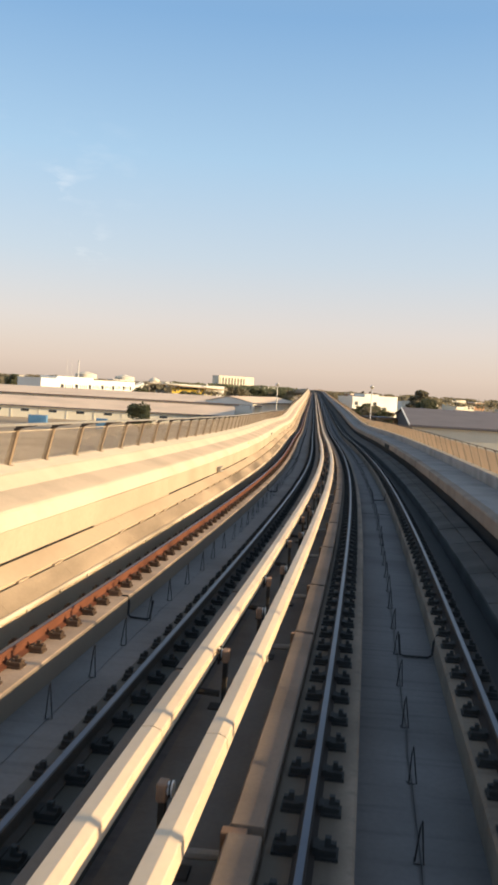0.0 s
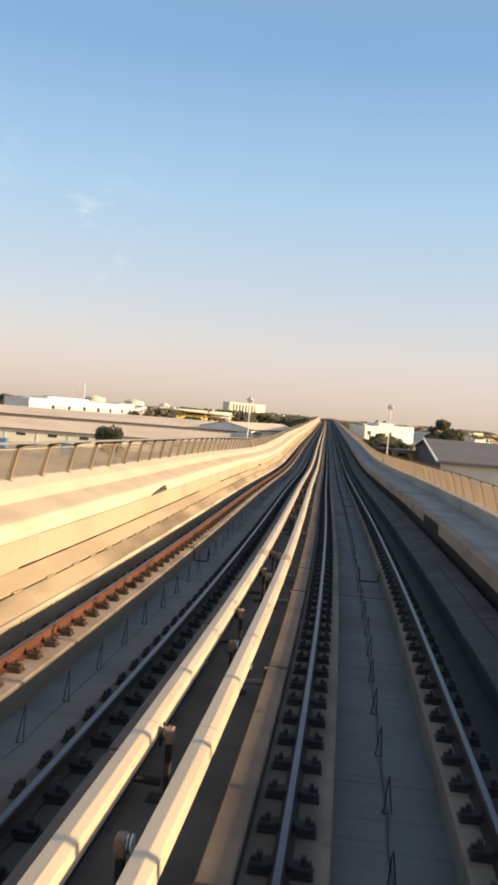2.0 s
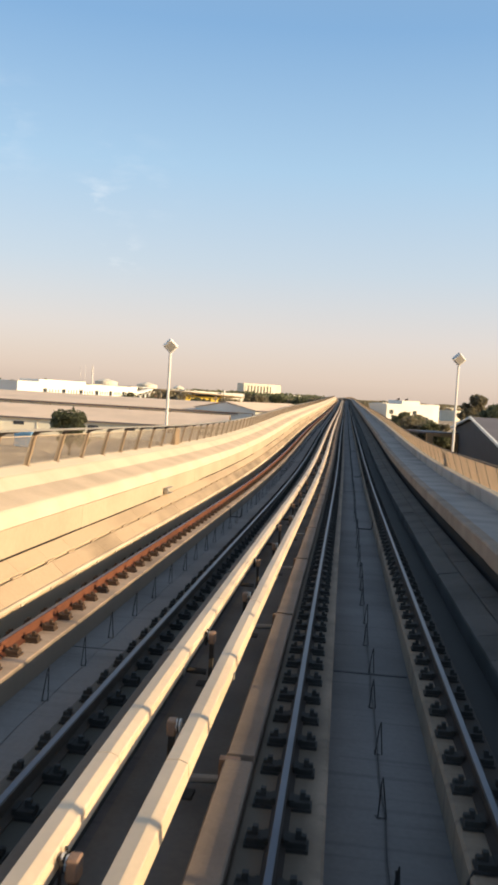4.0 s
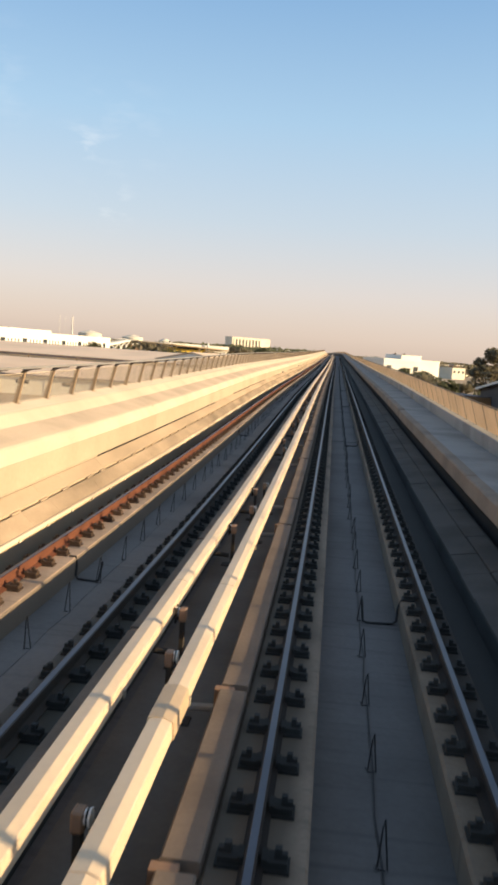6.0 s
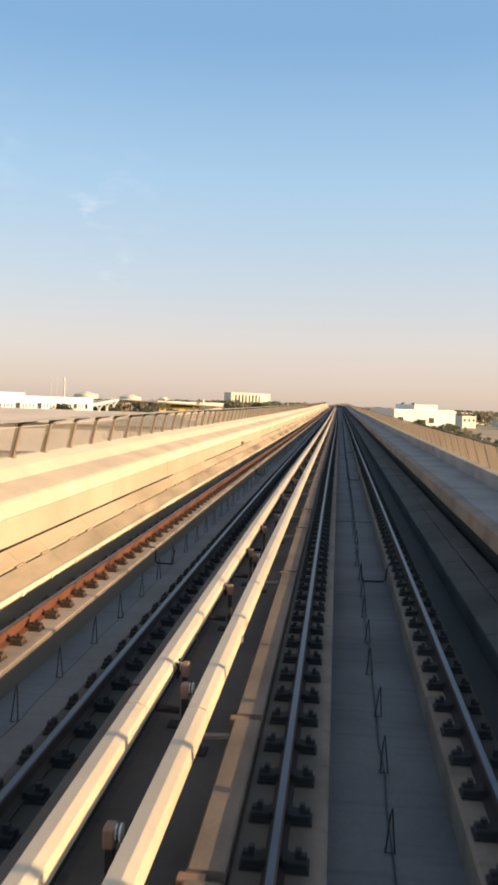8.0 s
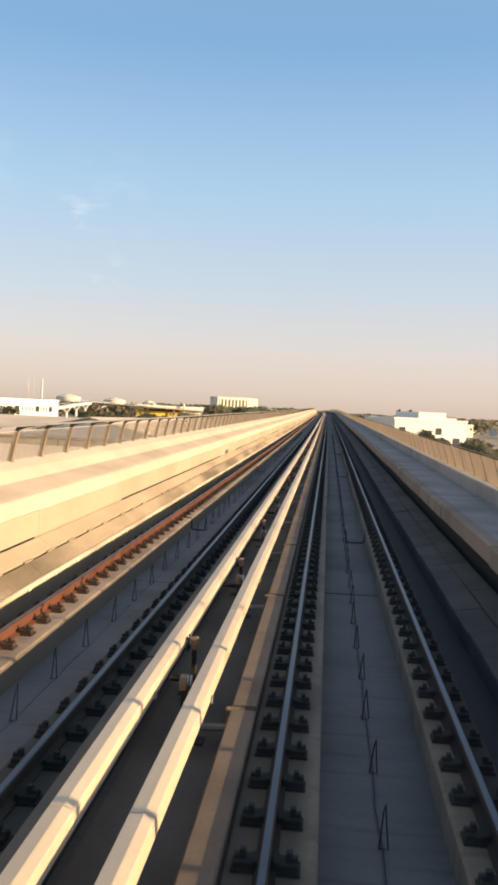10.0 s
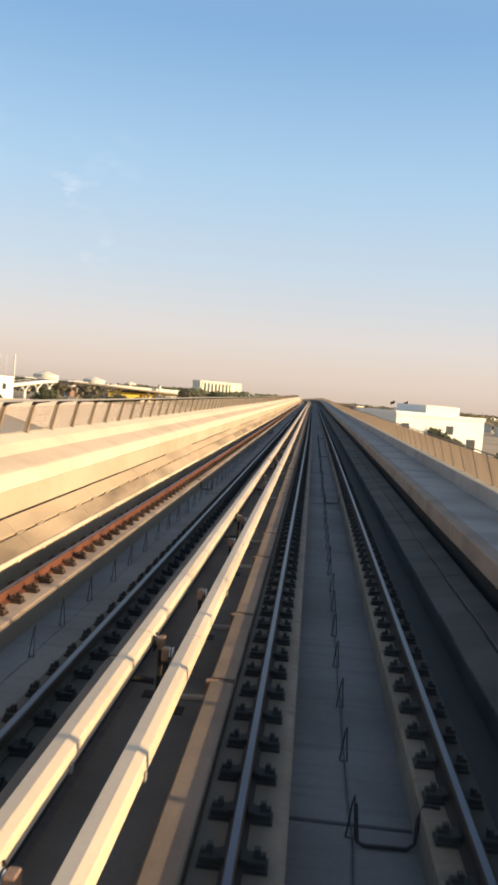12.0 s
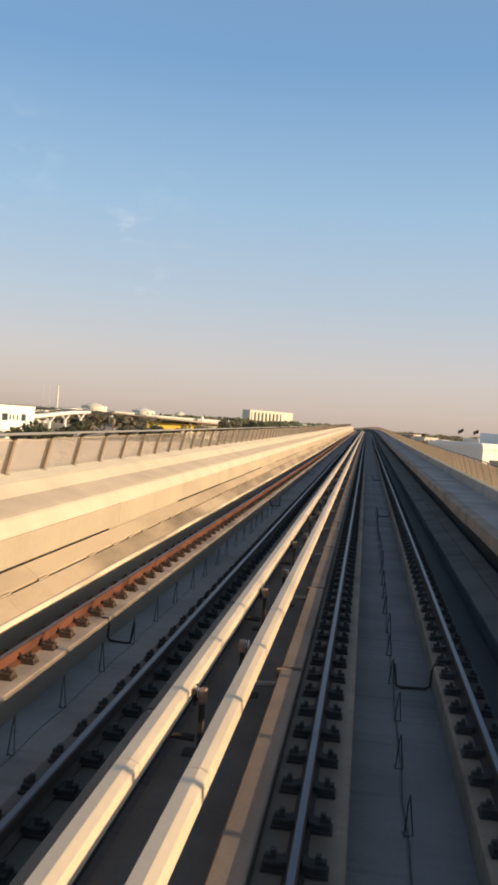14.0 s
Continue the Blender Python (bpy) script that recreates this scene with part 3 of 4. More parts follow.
sweep("open_recess", [(2.128, 0.33), (2.128, 0.585), (2.16, 0.585), (2.16, 0.33)], 53.2, 56.4, GAP, wall_right, "dark plate standing in for the shaded recess of a missing wall panel")
# small fittings on the left wall's foot
for y in (27.9, 86.0, 173.2, 203.9):
    b = thing("wall_bracket", "yellowish steel bracket on the parapet wall", "bracket", "wall brackets")
    part("plate", box(bmesh.new(), -0.02, 0.0, -0.30, 0.30, 0, 0.16, 0.004), GALV, b)
    part("shelf", box(bmesh.new(), 0.0, 0.12, -0.30, 0.30, 0.142, 0.16, 0.004), GALV, b)
    part("shelf", box(bmesh.new(), 0.0, 0.12, -0.30, 0.30, 0, 0.018, 0.004), GALV, b)
    part("arm", box(bmesh.new(), 0.0, 0.10, -0.32, -0.30, 0, 0.16, 0.004), GALV, b)
    b.matrix_world = along(y, -5.165, 0.42)
for y in (37.5, 105.3, 160.2, 237.4):
    b = thing("wall_marker", "small yellow paint mark plate on the parapet wall", "sign", "wall markers")
    part("plate", box(bmesh.new(), -0.004, 0.006, -0.10, 0.10, -0.035, 0.035), YELLOW, b)
    b.matrix_world = along(y, -5.262, 0.985) @ Matrix.Rotation(radians(-30), 4, "Y")

SLABL = 1.17
for name, x0, x1, x2, z0, zm, z1 in (("trough_left", -4.66, -4.96, -5.20, -0.02, 0.21, 0.365), ("trough_right", 1.45, 1.86, 2.21, -0.13, -0.07, -0.03)):
    sgn = -1 if x0 < 0 else 1
    deep = 0.05 if sgn < 0 else 0.03
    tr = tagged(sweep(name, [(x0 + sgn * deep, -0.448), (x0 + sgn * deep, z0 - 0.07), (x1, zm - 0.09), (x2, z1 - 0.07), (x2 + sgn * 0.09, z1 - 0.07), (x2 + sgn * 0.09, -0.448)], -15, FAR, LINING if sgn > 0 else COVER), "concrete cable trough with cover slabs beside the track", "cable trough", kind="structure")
    for a, b, za, zb, lift in ((x0, x1, z0, zm, 0.0), (x1, x2, zm, z1, 0.015)):
        lo, hi = sorted(((a, za), (b, zb)))
        if sgn < 0 and lift == 0.0:
            lo = (lo[0] + 0.034, lo[1] - 0.026)
        prof = [(lo[0] + 0.008, lo[1] - 0.05 + lift), (hi[0] - 0.008, hi[1] - 0.05 + lift), (hi[0] - 0.008, hi[1] - 0.008 + lift), (hi[0] - 0.018, hi[1] + lift), (lo[0] + 0.018, lo[1] + lift), (lo[0] + 0.008, lo[1] - 0.008 + lift)]
        # the right row takes the copy with its shade painted in
        loose, cm = (0.0015, COVER if lift else DIRTY) if sgn < 0 else (0.008, SHADED_COVER)
        bm = prism(bmesh.new(), prof, -SLABL / 2 + 0.0008, SLABL / 2 - 0.0008)
        ps = [along(2 + SLABL * k, rng.uniform(-loose, loose), rng.uniform(-loose, loose)) @ Matrix.Rotation(rng.uniform(-loose, loose) / 2, 4, "Z") for k in range(235)]
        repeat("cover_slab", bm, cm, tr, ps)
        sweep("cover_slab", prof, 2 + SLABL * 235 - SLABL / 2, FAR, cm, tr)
    if sgn < 0:
        sweep("lip", [(x0 + 0.03, z0 - 0.045), (x0 + 0.035, z0 - 0.005), (x0 + 0.012, z0 + 0.012), (x0 - 0.02, z0 + 0.012), (x0 - 0.02, z0 - 0.045)], -15, FAR, LIP, tr, "pale worn lip of the trough")
        bm = box(bmesh.new(), -0.014, 0.014, -0.05, 0.05, -0.05, 0.0, 0.004)
        repeat("edge_block", bm, LIP, tr, [along(3 + 1.17 * k, x0 + 0.035, z0 - 0.008) for k in range(200)])
        bm = box(bmesh.new(), -0.006, 0.034, -0.17, 0.17, -0.07, -0.008)
        repeat("gap_filler", bm, COVER, tr, [along(2 + SLABL * (k + 0.5) + rng.uniform(-0.2, 0.2), x1, zm) for k in range(235) if rng.random() < 0.85])

# ---------------------------------------------------------------- fences
def bars(width, height, lean, gauge, gap, mat):
    """Mesh infill: thin upright wires, a few cross wires and a light frame."""
    verts, faces = [], []

    def stick(x0, y0, z0, x1, y1, z1, a, b):
        n = len(verts)
        for cx, cy, cz in ((x0, y0, z0), (x1, y1, z1)):
            if abs(z1 - z0) > abs(y1 - y0):
                verts.extend(((cx - b, cy - a, cz), (cx + b, cy - a, cz), (cx + b, cy + a, cz), (cx - b, cy + a, cz)))
            else:
                verts.extend(((cx - b, cy, cz - a), (cx + b, cy, cz - a), (cx + b, cy, cz + a), (cx - b, cy, cz + a)))
        faces.extend((n + i, n + (i + 1) % 4, n + 4 + (i + 1) % 4, n + 4 + i) for i in range(4))
    k = int(width / gap)
    for i in range(k):
        y = -width / 2 + (i + 0.5) * width / k
        stick(0, y, 0, lean, y, height, gauge, gauge)
    for f in (0.0, 1.0):
        r = 0.006
        stick(lean * f, -width / 2, height * f, lean * f, width / 2, height * f, r, r)
    me = bpy.data.meshes.new("mesh_panel")
    me.from_pydata(verts, [], faces)
    me.materials.append(mat)
    return me


for side, x0, z0, h, lean, step, phase in ((-1, -6.48, 1.432, 0.59, 0.14, 1.6825, 137.98), (1, 3.64, 1.02, 0.66, -0.20, 1.797, 0.0)):
    f = thing("fence", "tan wire mesh fence with leaning bronze posts on the parapet", "fence", "parapet fences")
    if side < 0:
        posts = [phase + step * k for k in range(int((-10 - phase) / step), int((318 - phase) / step))]
    else:  # the spans of the viaduct set the posts' spacing
        posts = [float(np.interp(k, (-17, 0, 18, 49, 69, 101, 165), (-10.2, 20.39, 53.15, 109.45, 145.40, 202.89, 317.89))) for k in range(-17, 166)]
    me = bars(step - 0.07, h, lean, *((0.0019, 0.034, PALEWIRE) if side < 0 else (0.0030, 0.027, MESHWIRE)))
    for i, (y, y2) in enumerate(zip(posts, posts[1:])):
        ob = new("mesh_panel", me)
        ob.parent = f
        ob.matrix_world = along((y + y2) / 2, x0, z0) @ Matrix.Diagonal((1, (y2 - y) / step, 1, 1))
        if i == 0:
            tagged(ob, "fine tan wire mesh")
    inw = 1 if side < 0 else -1
    lx, w = lean, 0.042 if side < 0 else 0.038
    prof = [(0.0, 0.0), (lx, h + 0.01), (lx + inw * 0.03, h + 0.055), (lx + inw * 0.11, h + 0.09), (lx + inw * 0.34, h + 0.125)]
    corner = []
    for i, (px, pz) in enumerate(prof):
        t = (0.045, 0.04, 0.036, 0.03, 0.022)[i] * (1.0 if side < 0 else 0.3)
        nx, nz = (inw * -1, 0.0) if i < 2 else (inw * -0.5, 0.8)
        q = [(px - nx * t, -w, pz - nz * t), (px + nx * t, -w, pz + nz * t), (px + nx * t, w, pz + nz * t), (px - nx * t, w, pz - nz * t)]
        corner.append(q)
    for name, lo, hi, mt, lab in (("post", 0, 2, POST, "leaning bronze post"), ("arm", 2, 5, ARM, "arm bent inwards, its shade painted dark")):
        bm = bmesh.new()
        some = [[bm.verts.new(c) for c in r] for r in corner[lo:hi]] if lo == 0 else [[bm.verts.new(c) for c in r] for r in corner[1:hi]]
        for a, b in zip(some, some[1:]):
            for i in range(4):
                bm.faces.new((a[i], a[(i + 1) % 4], b[(i + 1) % 4], b[i]))
        bm.faces.new(some[0])
        bm.faces.new(some[-1])
        bmesh.ops.recalc_face_normals(bm, faces=bm.faces)
        repeat(name, bm, mt, f, [along(y, x0, z0) for y in posts], lab)
    bm = box(bmesh.new(), -0.09, 0.09, -0.07, 0.07, 0, 0.015)
    repeat("base_plate", bm, POST, f, [along(y, x0, z0) for y in posts])
    beyond = [posts[-1] + step * k for k in range(1, 190)]
    ends = {c.name.split(".")[0]: c.data for c in f.children}
    joined("far_posts", ends["post"], [along(y, x0, z0) for y in beyond], POST, f)
    joined("far_arms", ends["arm"], [along(y, x0, z0) for y in beyond], ARM, f)
    joined("far_mesh", me, [along(y - step / 2, x0, z0) for y in beyond], PALEWIRE if side < 0 else MESHWIRE, f)
    xr, zr = x0 + lx + inw * 0.33, z0 + h + 0.14
    hr = 0.02 if side < 0 else 0.012
    sweep("hand_rail", [(xr - hr, zr - hr), (xr + hr, zr - hr), (xr + hr, zr + hr), (xr - hr, zr + hr)], -12, FAR, GALV if side < 0 else POST, f, "round hand rail on the post arms")
    sweep("far_panel", [(x0 - 0.01, z0), (x0 + lx - 0.01, z0 + h), (x0 + lx + 0.01, z0 + h), (x0 + 0.01, z0)], beyond[-1] + 0.05, FAR, PALEWIRE if side < 0 else MESHWIRE, f)

# lamp posts beside the fences, with a solid plate on the fence below
for x, y, zt, plate in ((3.82, 98.0, 4.0, 3.60), (-6.78, 93.0, 3.6, -6.40)):
    p = thing("lamp_post", "white steel lamp post with a square floodlight head", "lamp post", "lamp posts")
    part("pole", tube(bmesh.new(), [(0, 0, -1.2), (0, 0, zt - 0.25 + 1.5)], [0.055, 0.045], 10), LAMPWHITE, p)
    bm = box(bmesh.new(), -0.20, 0.20, -0.12, 0.12, -0.19, 0.19, 0.03)
    hd = part("floodlight", bm, LAMPWHITE, p, "square grey floodlight head")
    hd.matrix_world = Matrix.Translation((0, 0, zt + 1.3)) @ Matrix.Rotation(radians(45), 4, "Y") @ Matrix.Rotation(radians(20), 4, "Z")
    part("lens", box(bmesh.new(), -0.15, 0.15, -0.126, -0.118, -0.14, 0.14), GALV, hd, "pale glass front")
    p.matrix_world = along(y, x, 0.0) @ Matrix.Translation((0, 0, 0.0))
    q = thing("fence_cabinet", "bronze steel cabinet fixed to the mesh fence", "cabinet", "fence cabinets")
    part("body", box(bmesh.new(), -0.05, 0.05, -0.42, 0.42, 0, 0.60, 0.01), POST, q)
    part("door", box(bmesh.new(), -0.056 if x > 0 else 0.05, -0.05 if x > 0 else 0.056, -0.38, 0.38, 0.04, 0.56), POST, q)
    q.matrix_world = along(y, plate, 1.02 if x > 0 else 1.43)

# ---------------------------------------------------------------- on the deck
def wire_hoops(x, first, gauge, tall):
    """Thin wire hoops standing along the middle of a track, tied by a cable."""
    g = thing("earth_wire", "thin black wire with upright hoops along the track", "cable", "track wires")
    pts = []
    for k in range(-4, 520):
        y = first + 0.6435 * k
        pts.append(at(y, x + 0.008 * math.sin(k * 1.9) + 0.006 * (-1) ** k, -0.438))
    part("cable", tube(bmesh.new(), pts, gauge, 4), CABLE, g)
    ps = [along(first + 1.287 * k, x + rng.uniform(-0.02, 0.02), -0.445) @ Matrix.Rotation(rng.uniform(-0.2, 0.2), 4, "X") @ Matrix.Rotation(rng.uniform(-0.3, 0.3), 4, "Z") for k in range(-1, 200)]
    bm = tube(bmesh.new(), [(-0.045, 0.05, 0.02), (-0.04, 0, 0.012), (0.03, 0, 0.012), (0.012, 0.02, tall * 0.58), (0.0, 0.04, tall), (-0.012, 0.035, tall * 0.84), (-0.035, 0.01, 0.02)], 0.006, 4)
    repeat("hoop", bm, CABLE, g, ps)


wire_hoops(0.03, 5.79, 0.007, 0.31)
wire_hoops(-3.40, 6.30, 0.002, 0.36)
LOOPS = 19.3
for x, first in ((0.0, 10.9), (-3.37, 11.5)):
    for k in range(15):
        c = thing("cable_loop", "black cable looped from the deck up to the plinth", "cable", "cable loops")
        s = 1 if x == 0 else -1
        k2 = 1.0 if x == 0 else 0.8
        part("cable", tube(bmesh.new(), [(s * 0.04 * k2, 0.10, 0.27), (s * 0.055 * k2, 0.05, 0.13), (s * 0.065 * k2, 0.01, 0.035), (s * 0.12 * k2, 0.0, 0.02), (s * 0.42 * k2, 0.02, 0.022), (s * 0.475 * k2, 0.06, 0.05), (s * 0.49 * k2, 0.12, 0.20), (s * 0.53 * k2, 0.15, 0.292), (s * 0.64 * k2, 0.14, 0.29)], 0.015, 6), CABLE, c)
        c.matrix_world = along(first + LOOPS * k, x, -0.45) @ Matrix.Rotation(rng.uniform(-0.04, 0.04), 4, "Z")
for y in (26.2, 47.7, 74.0, 100.0, 128.0, 153.4, 179.0, 204.2, 223.0, 233.0, 259.0):
    j = thing("deck_joint", "dark rubber joint across the concrete deck", "joint", "deck joints")
    part("strip", box(bmesh.new(), -0.42, 0.49, -0.02, 0.02, 0, 0.008), CABLE, j)
    part("strip", box(bmesh.new(), -3.86, -2.94, -0.02, 0.02, 0, 0.008), CABLE, j)
    j.matrix_world = along(y, 0, -0.45)

# ---------------------------------------------------------------- land
G = -9.5
bm = bmesh.new()
bmesh.ops.create_grid(bm, x_segments=8, y_segments=8, size=4500, matrix=Matrix.Translation((0, 0, G)))
tagged(link_mesh("ground", bm, SAND), "flat sandy ground reaching the horizon", "ground", kind="structure")
bm = box(bmesh.new(), -0.9, 0.9, -0.9, 0.9, 0, 1)
piers = thing("viaduct_pier", "round-edged concrete viaduct pier", "pier", kind="structure")
for k in range(22):
    y = 15 + 38 * k
    p = at(y, -1.7, -2.4)
    ob = part("shaft", box(bmesh.new(), -0.9, 0.9, -0.8, 0.8, 0, p.z - G, 0.15), CONCRETE, piers)
    ob.matrix_world = Matrix.Translation((p.x, p.y, G))


def flat_building(name, label, a, b, depth, top, mat, band=None, parapet=0.5):
    """A flat-roofed block whose front runs from a to b (plan points)."""
    a, b = Vector((*a, G)), Vector((*b, G))
    L = (b - a).length
    t = thing(name, label, "building")
    part("wall", box(bmesh.new(), 0, L, 0, depth, 0, top - G), mat, t)
    part("roof", box(bmesh.new(), -0.15, L + 0.15, -0.15, depth + 0.15, top - G, top - G + parapet), mat, t)
    t.matrix_world = Matrix.Translation(a) @ Matrix.Rotation(math.atan2(b.y - a.y, b.x - a.x), 4, "Z")
    return t, L


# long white building: its sunlit front runs away from the track
t, L = flat_building("white_building", "long white flat-roofed building with dark ground floor openings", (-128.7, 384), (-109.5, 499), 12, 0.9, WHITE)
for x0, x1 in ((20, 23.4), (36, 39.4), (52, 55.4), (68, 71.4), (83, 86.3), (98.1, 101.2), (108.8, 111.4)):
    win = part("window", box(bmesh.new(), x0, x1, -0.04, 0.05, 6.1, 8.3), WINDOW, t)
    part("sill", box(bmesh.new(), x0 - 0.15, x1 + 0.15, -0.14, -0.041, 5.95, 6.08), WHITE, win)
for x in (25.5, 28, 30.5, 33, 42, 44.5, 47, 49.5, 57.5, 60, 62.5, 65, 73.5, 76, 78.5, 81, 88.8, 91.1, 93.4, 95.6, 102.6, 104.5, 106.6):
    part("window", box(bmesh.new(), x - 0.4, x + 0.4, -0.04, 0.05, 6.4, 8.0), WINDOW, t)
part("upper_block", box(bmesh.new(), 20, 62, 2, 11, 10.4, 12.0), WHITE, t, "raised white upper block")
part("plinth_band", box(bmesh.new(), 0, L, -0.12, 0.0, 0, 3.2), CREAM, t)
# yellow and white showroom along the same road
t, L = flat_building("showroom", "long low showroom with a yellow front band", (-118, 672), (-77, 696), 24, 0.9, WHITE)
part("front_band", box(bmesh.new(), 0, L * 0.62, -0.5, -0.02, 3.6, 8.2), YELLOW, t, "bright yellow front band")
part("shade_band", box(bmesh.new(), L * 0.18, L * 0.60, -0.55, -0.51, 7.4, 8.6), WINDOW, t)
part("low_band", box(bmesh.new(), L * 0.62, L * 0.82, -0.4, -0.02, 3.6, 6.2), YELLOW, t)
part("sign_column", box(bmesh.new(), L * 0.64, L * 0.66, -3, -1.6, 0, 12.5), WHITE, t)
# far hotel
t, L = flat_building("hotel", "far cream hotel block with rows of bays", (-148, 1280), (-98, 1322), 18, 16.6, CREAM)
for i in range(8):
    part("bay", box(bmesh.new(), 3 + i * 5.6, 5.6 + i * 5.6, -0.9, 0.0, 4, 24.5), CREAM, t)
    part("window", box(bmesh.new(), 5.9 + i * 5.6, 8.2 + i * 5.6, -0.05, 0.05, 12, 23.5), WINDOW, t)
# white villa and the long white block behind it
t, L = flat_building("white_villa", "white flat-roofed villa with a taller middle block", (12.1, 328), (27.0, 337), 10, 0.15, WHITE)
part("upper_block", box(bmesh.new(), 5.8, 12.4, 0.4, 8, 9.65, 11.5), WHITE, t, "taller white middle block")
part("left_wing", box(bmesh.new(), 0.0, 5.7, 0.3, 9, 9.65, 10.3), WHITE, t, "slightly higher wing")
for x, w in ((1.0, 1.5), (9.7, 1.5)):
    win = part("window", box(bmesh.new(), x, x + w, -0.04, 0.05, 7.2, 8.5), WINDOW, t)
    part("sill", box(bmesh.new(), x - 0.15, x + w + 0.15, -0.16, -0.041, 7.02, 7.17), WHITE, win)
part("door", box(bmesh.new(), 14.0, 15.8, -0.05, 0.05, 3.4, 6.6), WINDOW, t)
t, L = flat_building("white_block", "long white flat-roofed block with flags on top", (24.5, 430), (40, 441), 5, 0.6, WHITE)
for i in range(4):
    part("window", box(bmesh.new(), 2 + i * 1.2, 2.9 + i * 1.2, -0.04, 0.05, 6.5, 9.2), WINDOW, t)
for x in (23.6, 27.4):
    f = thing("flag", "dark flag on a thin white pole", "flag", "flags")
    part("pole", tube(bmesh.new(), [(0, 0, 0), (0, 0, 13.2)], 0.05, 6), LAMPWHITE, f)
    bm = bmesh.new()
    g = [[bm.verts.new((-0.05 - 0.33 * i, 0.12 * math.sin(i * 1.6), 13.1 - 0.45 * j - 0.16 * i)) for j in range(3)] for i in range(5)]
    for a, b in zip(g, g[1:]):
        for j in range(2):
            bm.faces.new((a[j], a[j + 1], b[j + 1], b[j]))
    part("cloth", bm, FLAG, f, "dark cloth")
    f.matrix_world = pose(x, 455, G)

# warehouses: long cream sheds with low-pitched grey roofs
def shed(name, label, a, b, depth, eave, ridge, wall, roof, n_win=0):
    a, b = Vector((*a, G)), Vector((*b, G))
    L = (b - a).length
    t = thing(name, label, "warehouse")
    h, r = eave - G, ridge - G
    bm = bmesh.new()
    prof = [(0, 0), (depth, 0), (depth, h), (depth / 2, r - 0.15), (0, h)]
    va = [bm.verts.new((0, y, z)) for y, z in prof]
    vb = [bm.verts.new((L, y, z)) for y, z in prof]
    for i in range(5):
        bm.faces.new((va[i], va[(i + 1) % 5], vb[(i + 1) % 5], vb[i]))
    bm.faces.new(va)
    bm.faces.new(vb)
    bmesh.ops.recalc_face_normals(bm, faces=bm.faces)
    part("wall", bm, wall, t)
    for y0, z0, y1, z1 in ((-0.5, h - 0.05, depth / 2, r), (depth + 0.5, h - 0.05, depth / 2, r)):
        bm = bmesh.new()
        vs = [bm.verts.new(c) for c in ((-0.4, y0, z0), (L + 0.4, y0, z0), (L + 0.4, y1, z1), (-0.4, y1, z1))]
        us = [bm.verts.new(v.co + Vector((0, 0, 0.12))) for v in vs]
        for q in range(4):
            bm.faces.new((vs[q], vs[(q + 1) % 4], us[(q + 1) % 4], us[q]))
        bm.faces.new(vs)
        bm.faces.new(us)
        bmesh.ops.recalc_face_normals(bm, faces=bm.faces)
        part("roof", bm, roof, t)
    part("gutter", box(bmesh.new(), -0.4, L + 0.4, -0.75, -0.45, h - 0.25, h + 0.05), DARKROOF, t)
    for i in range(n_win):
        x = L * (i + 0.5) / n_win
        part("window", box(bmesh.new(), x - 1.1, x + 1.1, -0.04, 0.04, h - 1.6, h - 0.9), WINDOW, t)
        part("pilaster", box(bmesh.new(), x + L / n_win / 2 - 0.12, x + L / n_win / 2 + 0.12, -0.1, 0.0, 0, h - 0.3), CREAM, t)
    t.matrix_world = Matrix.Translation(a) @ Matrix.Rotation(math.atan2(b.y - a.y, b.x - a.x), 4, "Z")
    return t, L


shed("warehouse", "long cream warehouse with a grey-brown sheet roof", (-125, 227), (-25, 236), 32, -6.15, -3.9, SUNLIT_CREAM, ROOF, 13)
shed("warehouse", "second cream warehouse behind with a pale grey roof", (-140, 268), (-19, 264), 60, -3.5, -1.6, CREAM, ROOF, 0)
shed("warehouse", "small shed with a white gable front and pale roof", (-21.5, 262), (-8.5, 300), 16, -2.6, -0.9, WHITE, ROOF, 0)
t = thing("roof_rail", "thin steel rail with posts along the warehouse gutter", "rail")
part("rail", tube(bmesh.new(), [(-120, 261, -3.3), (-22, 261, -3.3)], 0.10, 5), POST, t)
repeat("post", box(bmesh.new(), -0.1, 0.1, -0.1, 0.1, -1.2, 0), POST, t, [Matrix.Translation((-120 + 9.8 * i, 261, -3.3)) for i in range(11)])
barn, _ = shed("barn", "wide low barn with a dark sheet roof and open gable", (12.9, 134), (75, 130.5), 65, -2.2, -0.1, DARKBARN, BARNROOF, 0)
part("front_wall", box(bmesh.new(), 0.0, 62, -0.12, -0.004, 0, 7.0), CREAM, barn, "pale rendered front wall")
part("barge_board", tube(bmesh.new(), [(-0.45, -0.5, 7.3), (-0.45, 32.5, 9.46)], 0.16, 4), WHITE, barn, "pale board along the gable edge")
part("barge_board", tube(bmesh.new(), [(-0.45, 65.5, 7.3), (-0.45, 32.5, 9.46)], 0.16, 4), WHITE, barn)
t = thing("canopy", "tan timber canopy frame beside the barn", "canopy")
part("fascia", box(bmesh.new(), 0, 5.5, 0, 0.3, 6.2, 6.7), TIMBER, t)
part("roof", box(bmesh.new(), 0, 5.5, 0.3, 7, 6.55, 6.8), DARKROOF, t)
repeat("column", box(bmesh.new(), -0.5, 0.5, -0.2, 0.2, 0, 6.2), TIMBER, t, [Matrix.Translation((0.6, 0.2, 0)), Matrix.Translation((4.8, 0.2, 0))])
t.matrix_world = pose(11.2, 186, G, 0, 0, 25)
t = thing("boundary_wall", "long low sand-coloured boundary wall", "wall")
part("wall", box(bmesh.new(), 0, 120, 0, 0.4, 0, 2.2), CREAM, t)
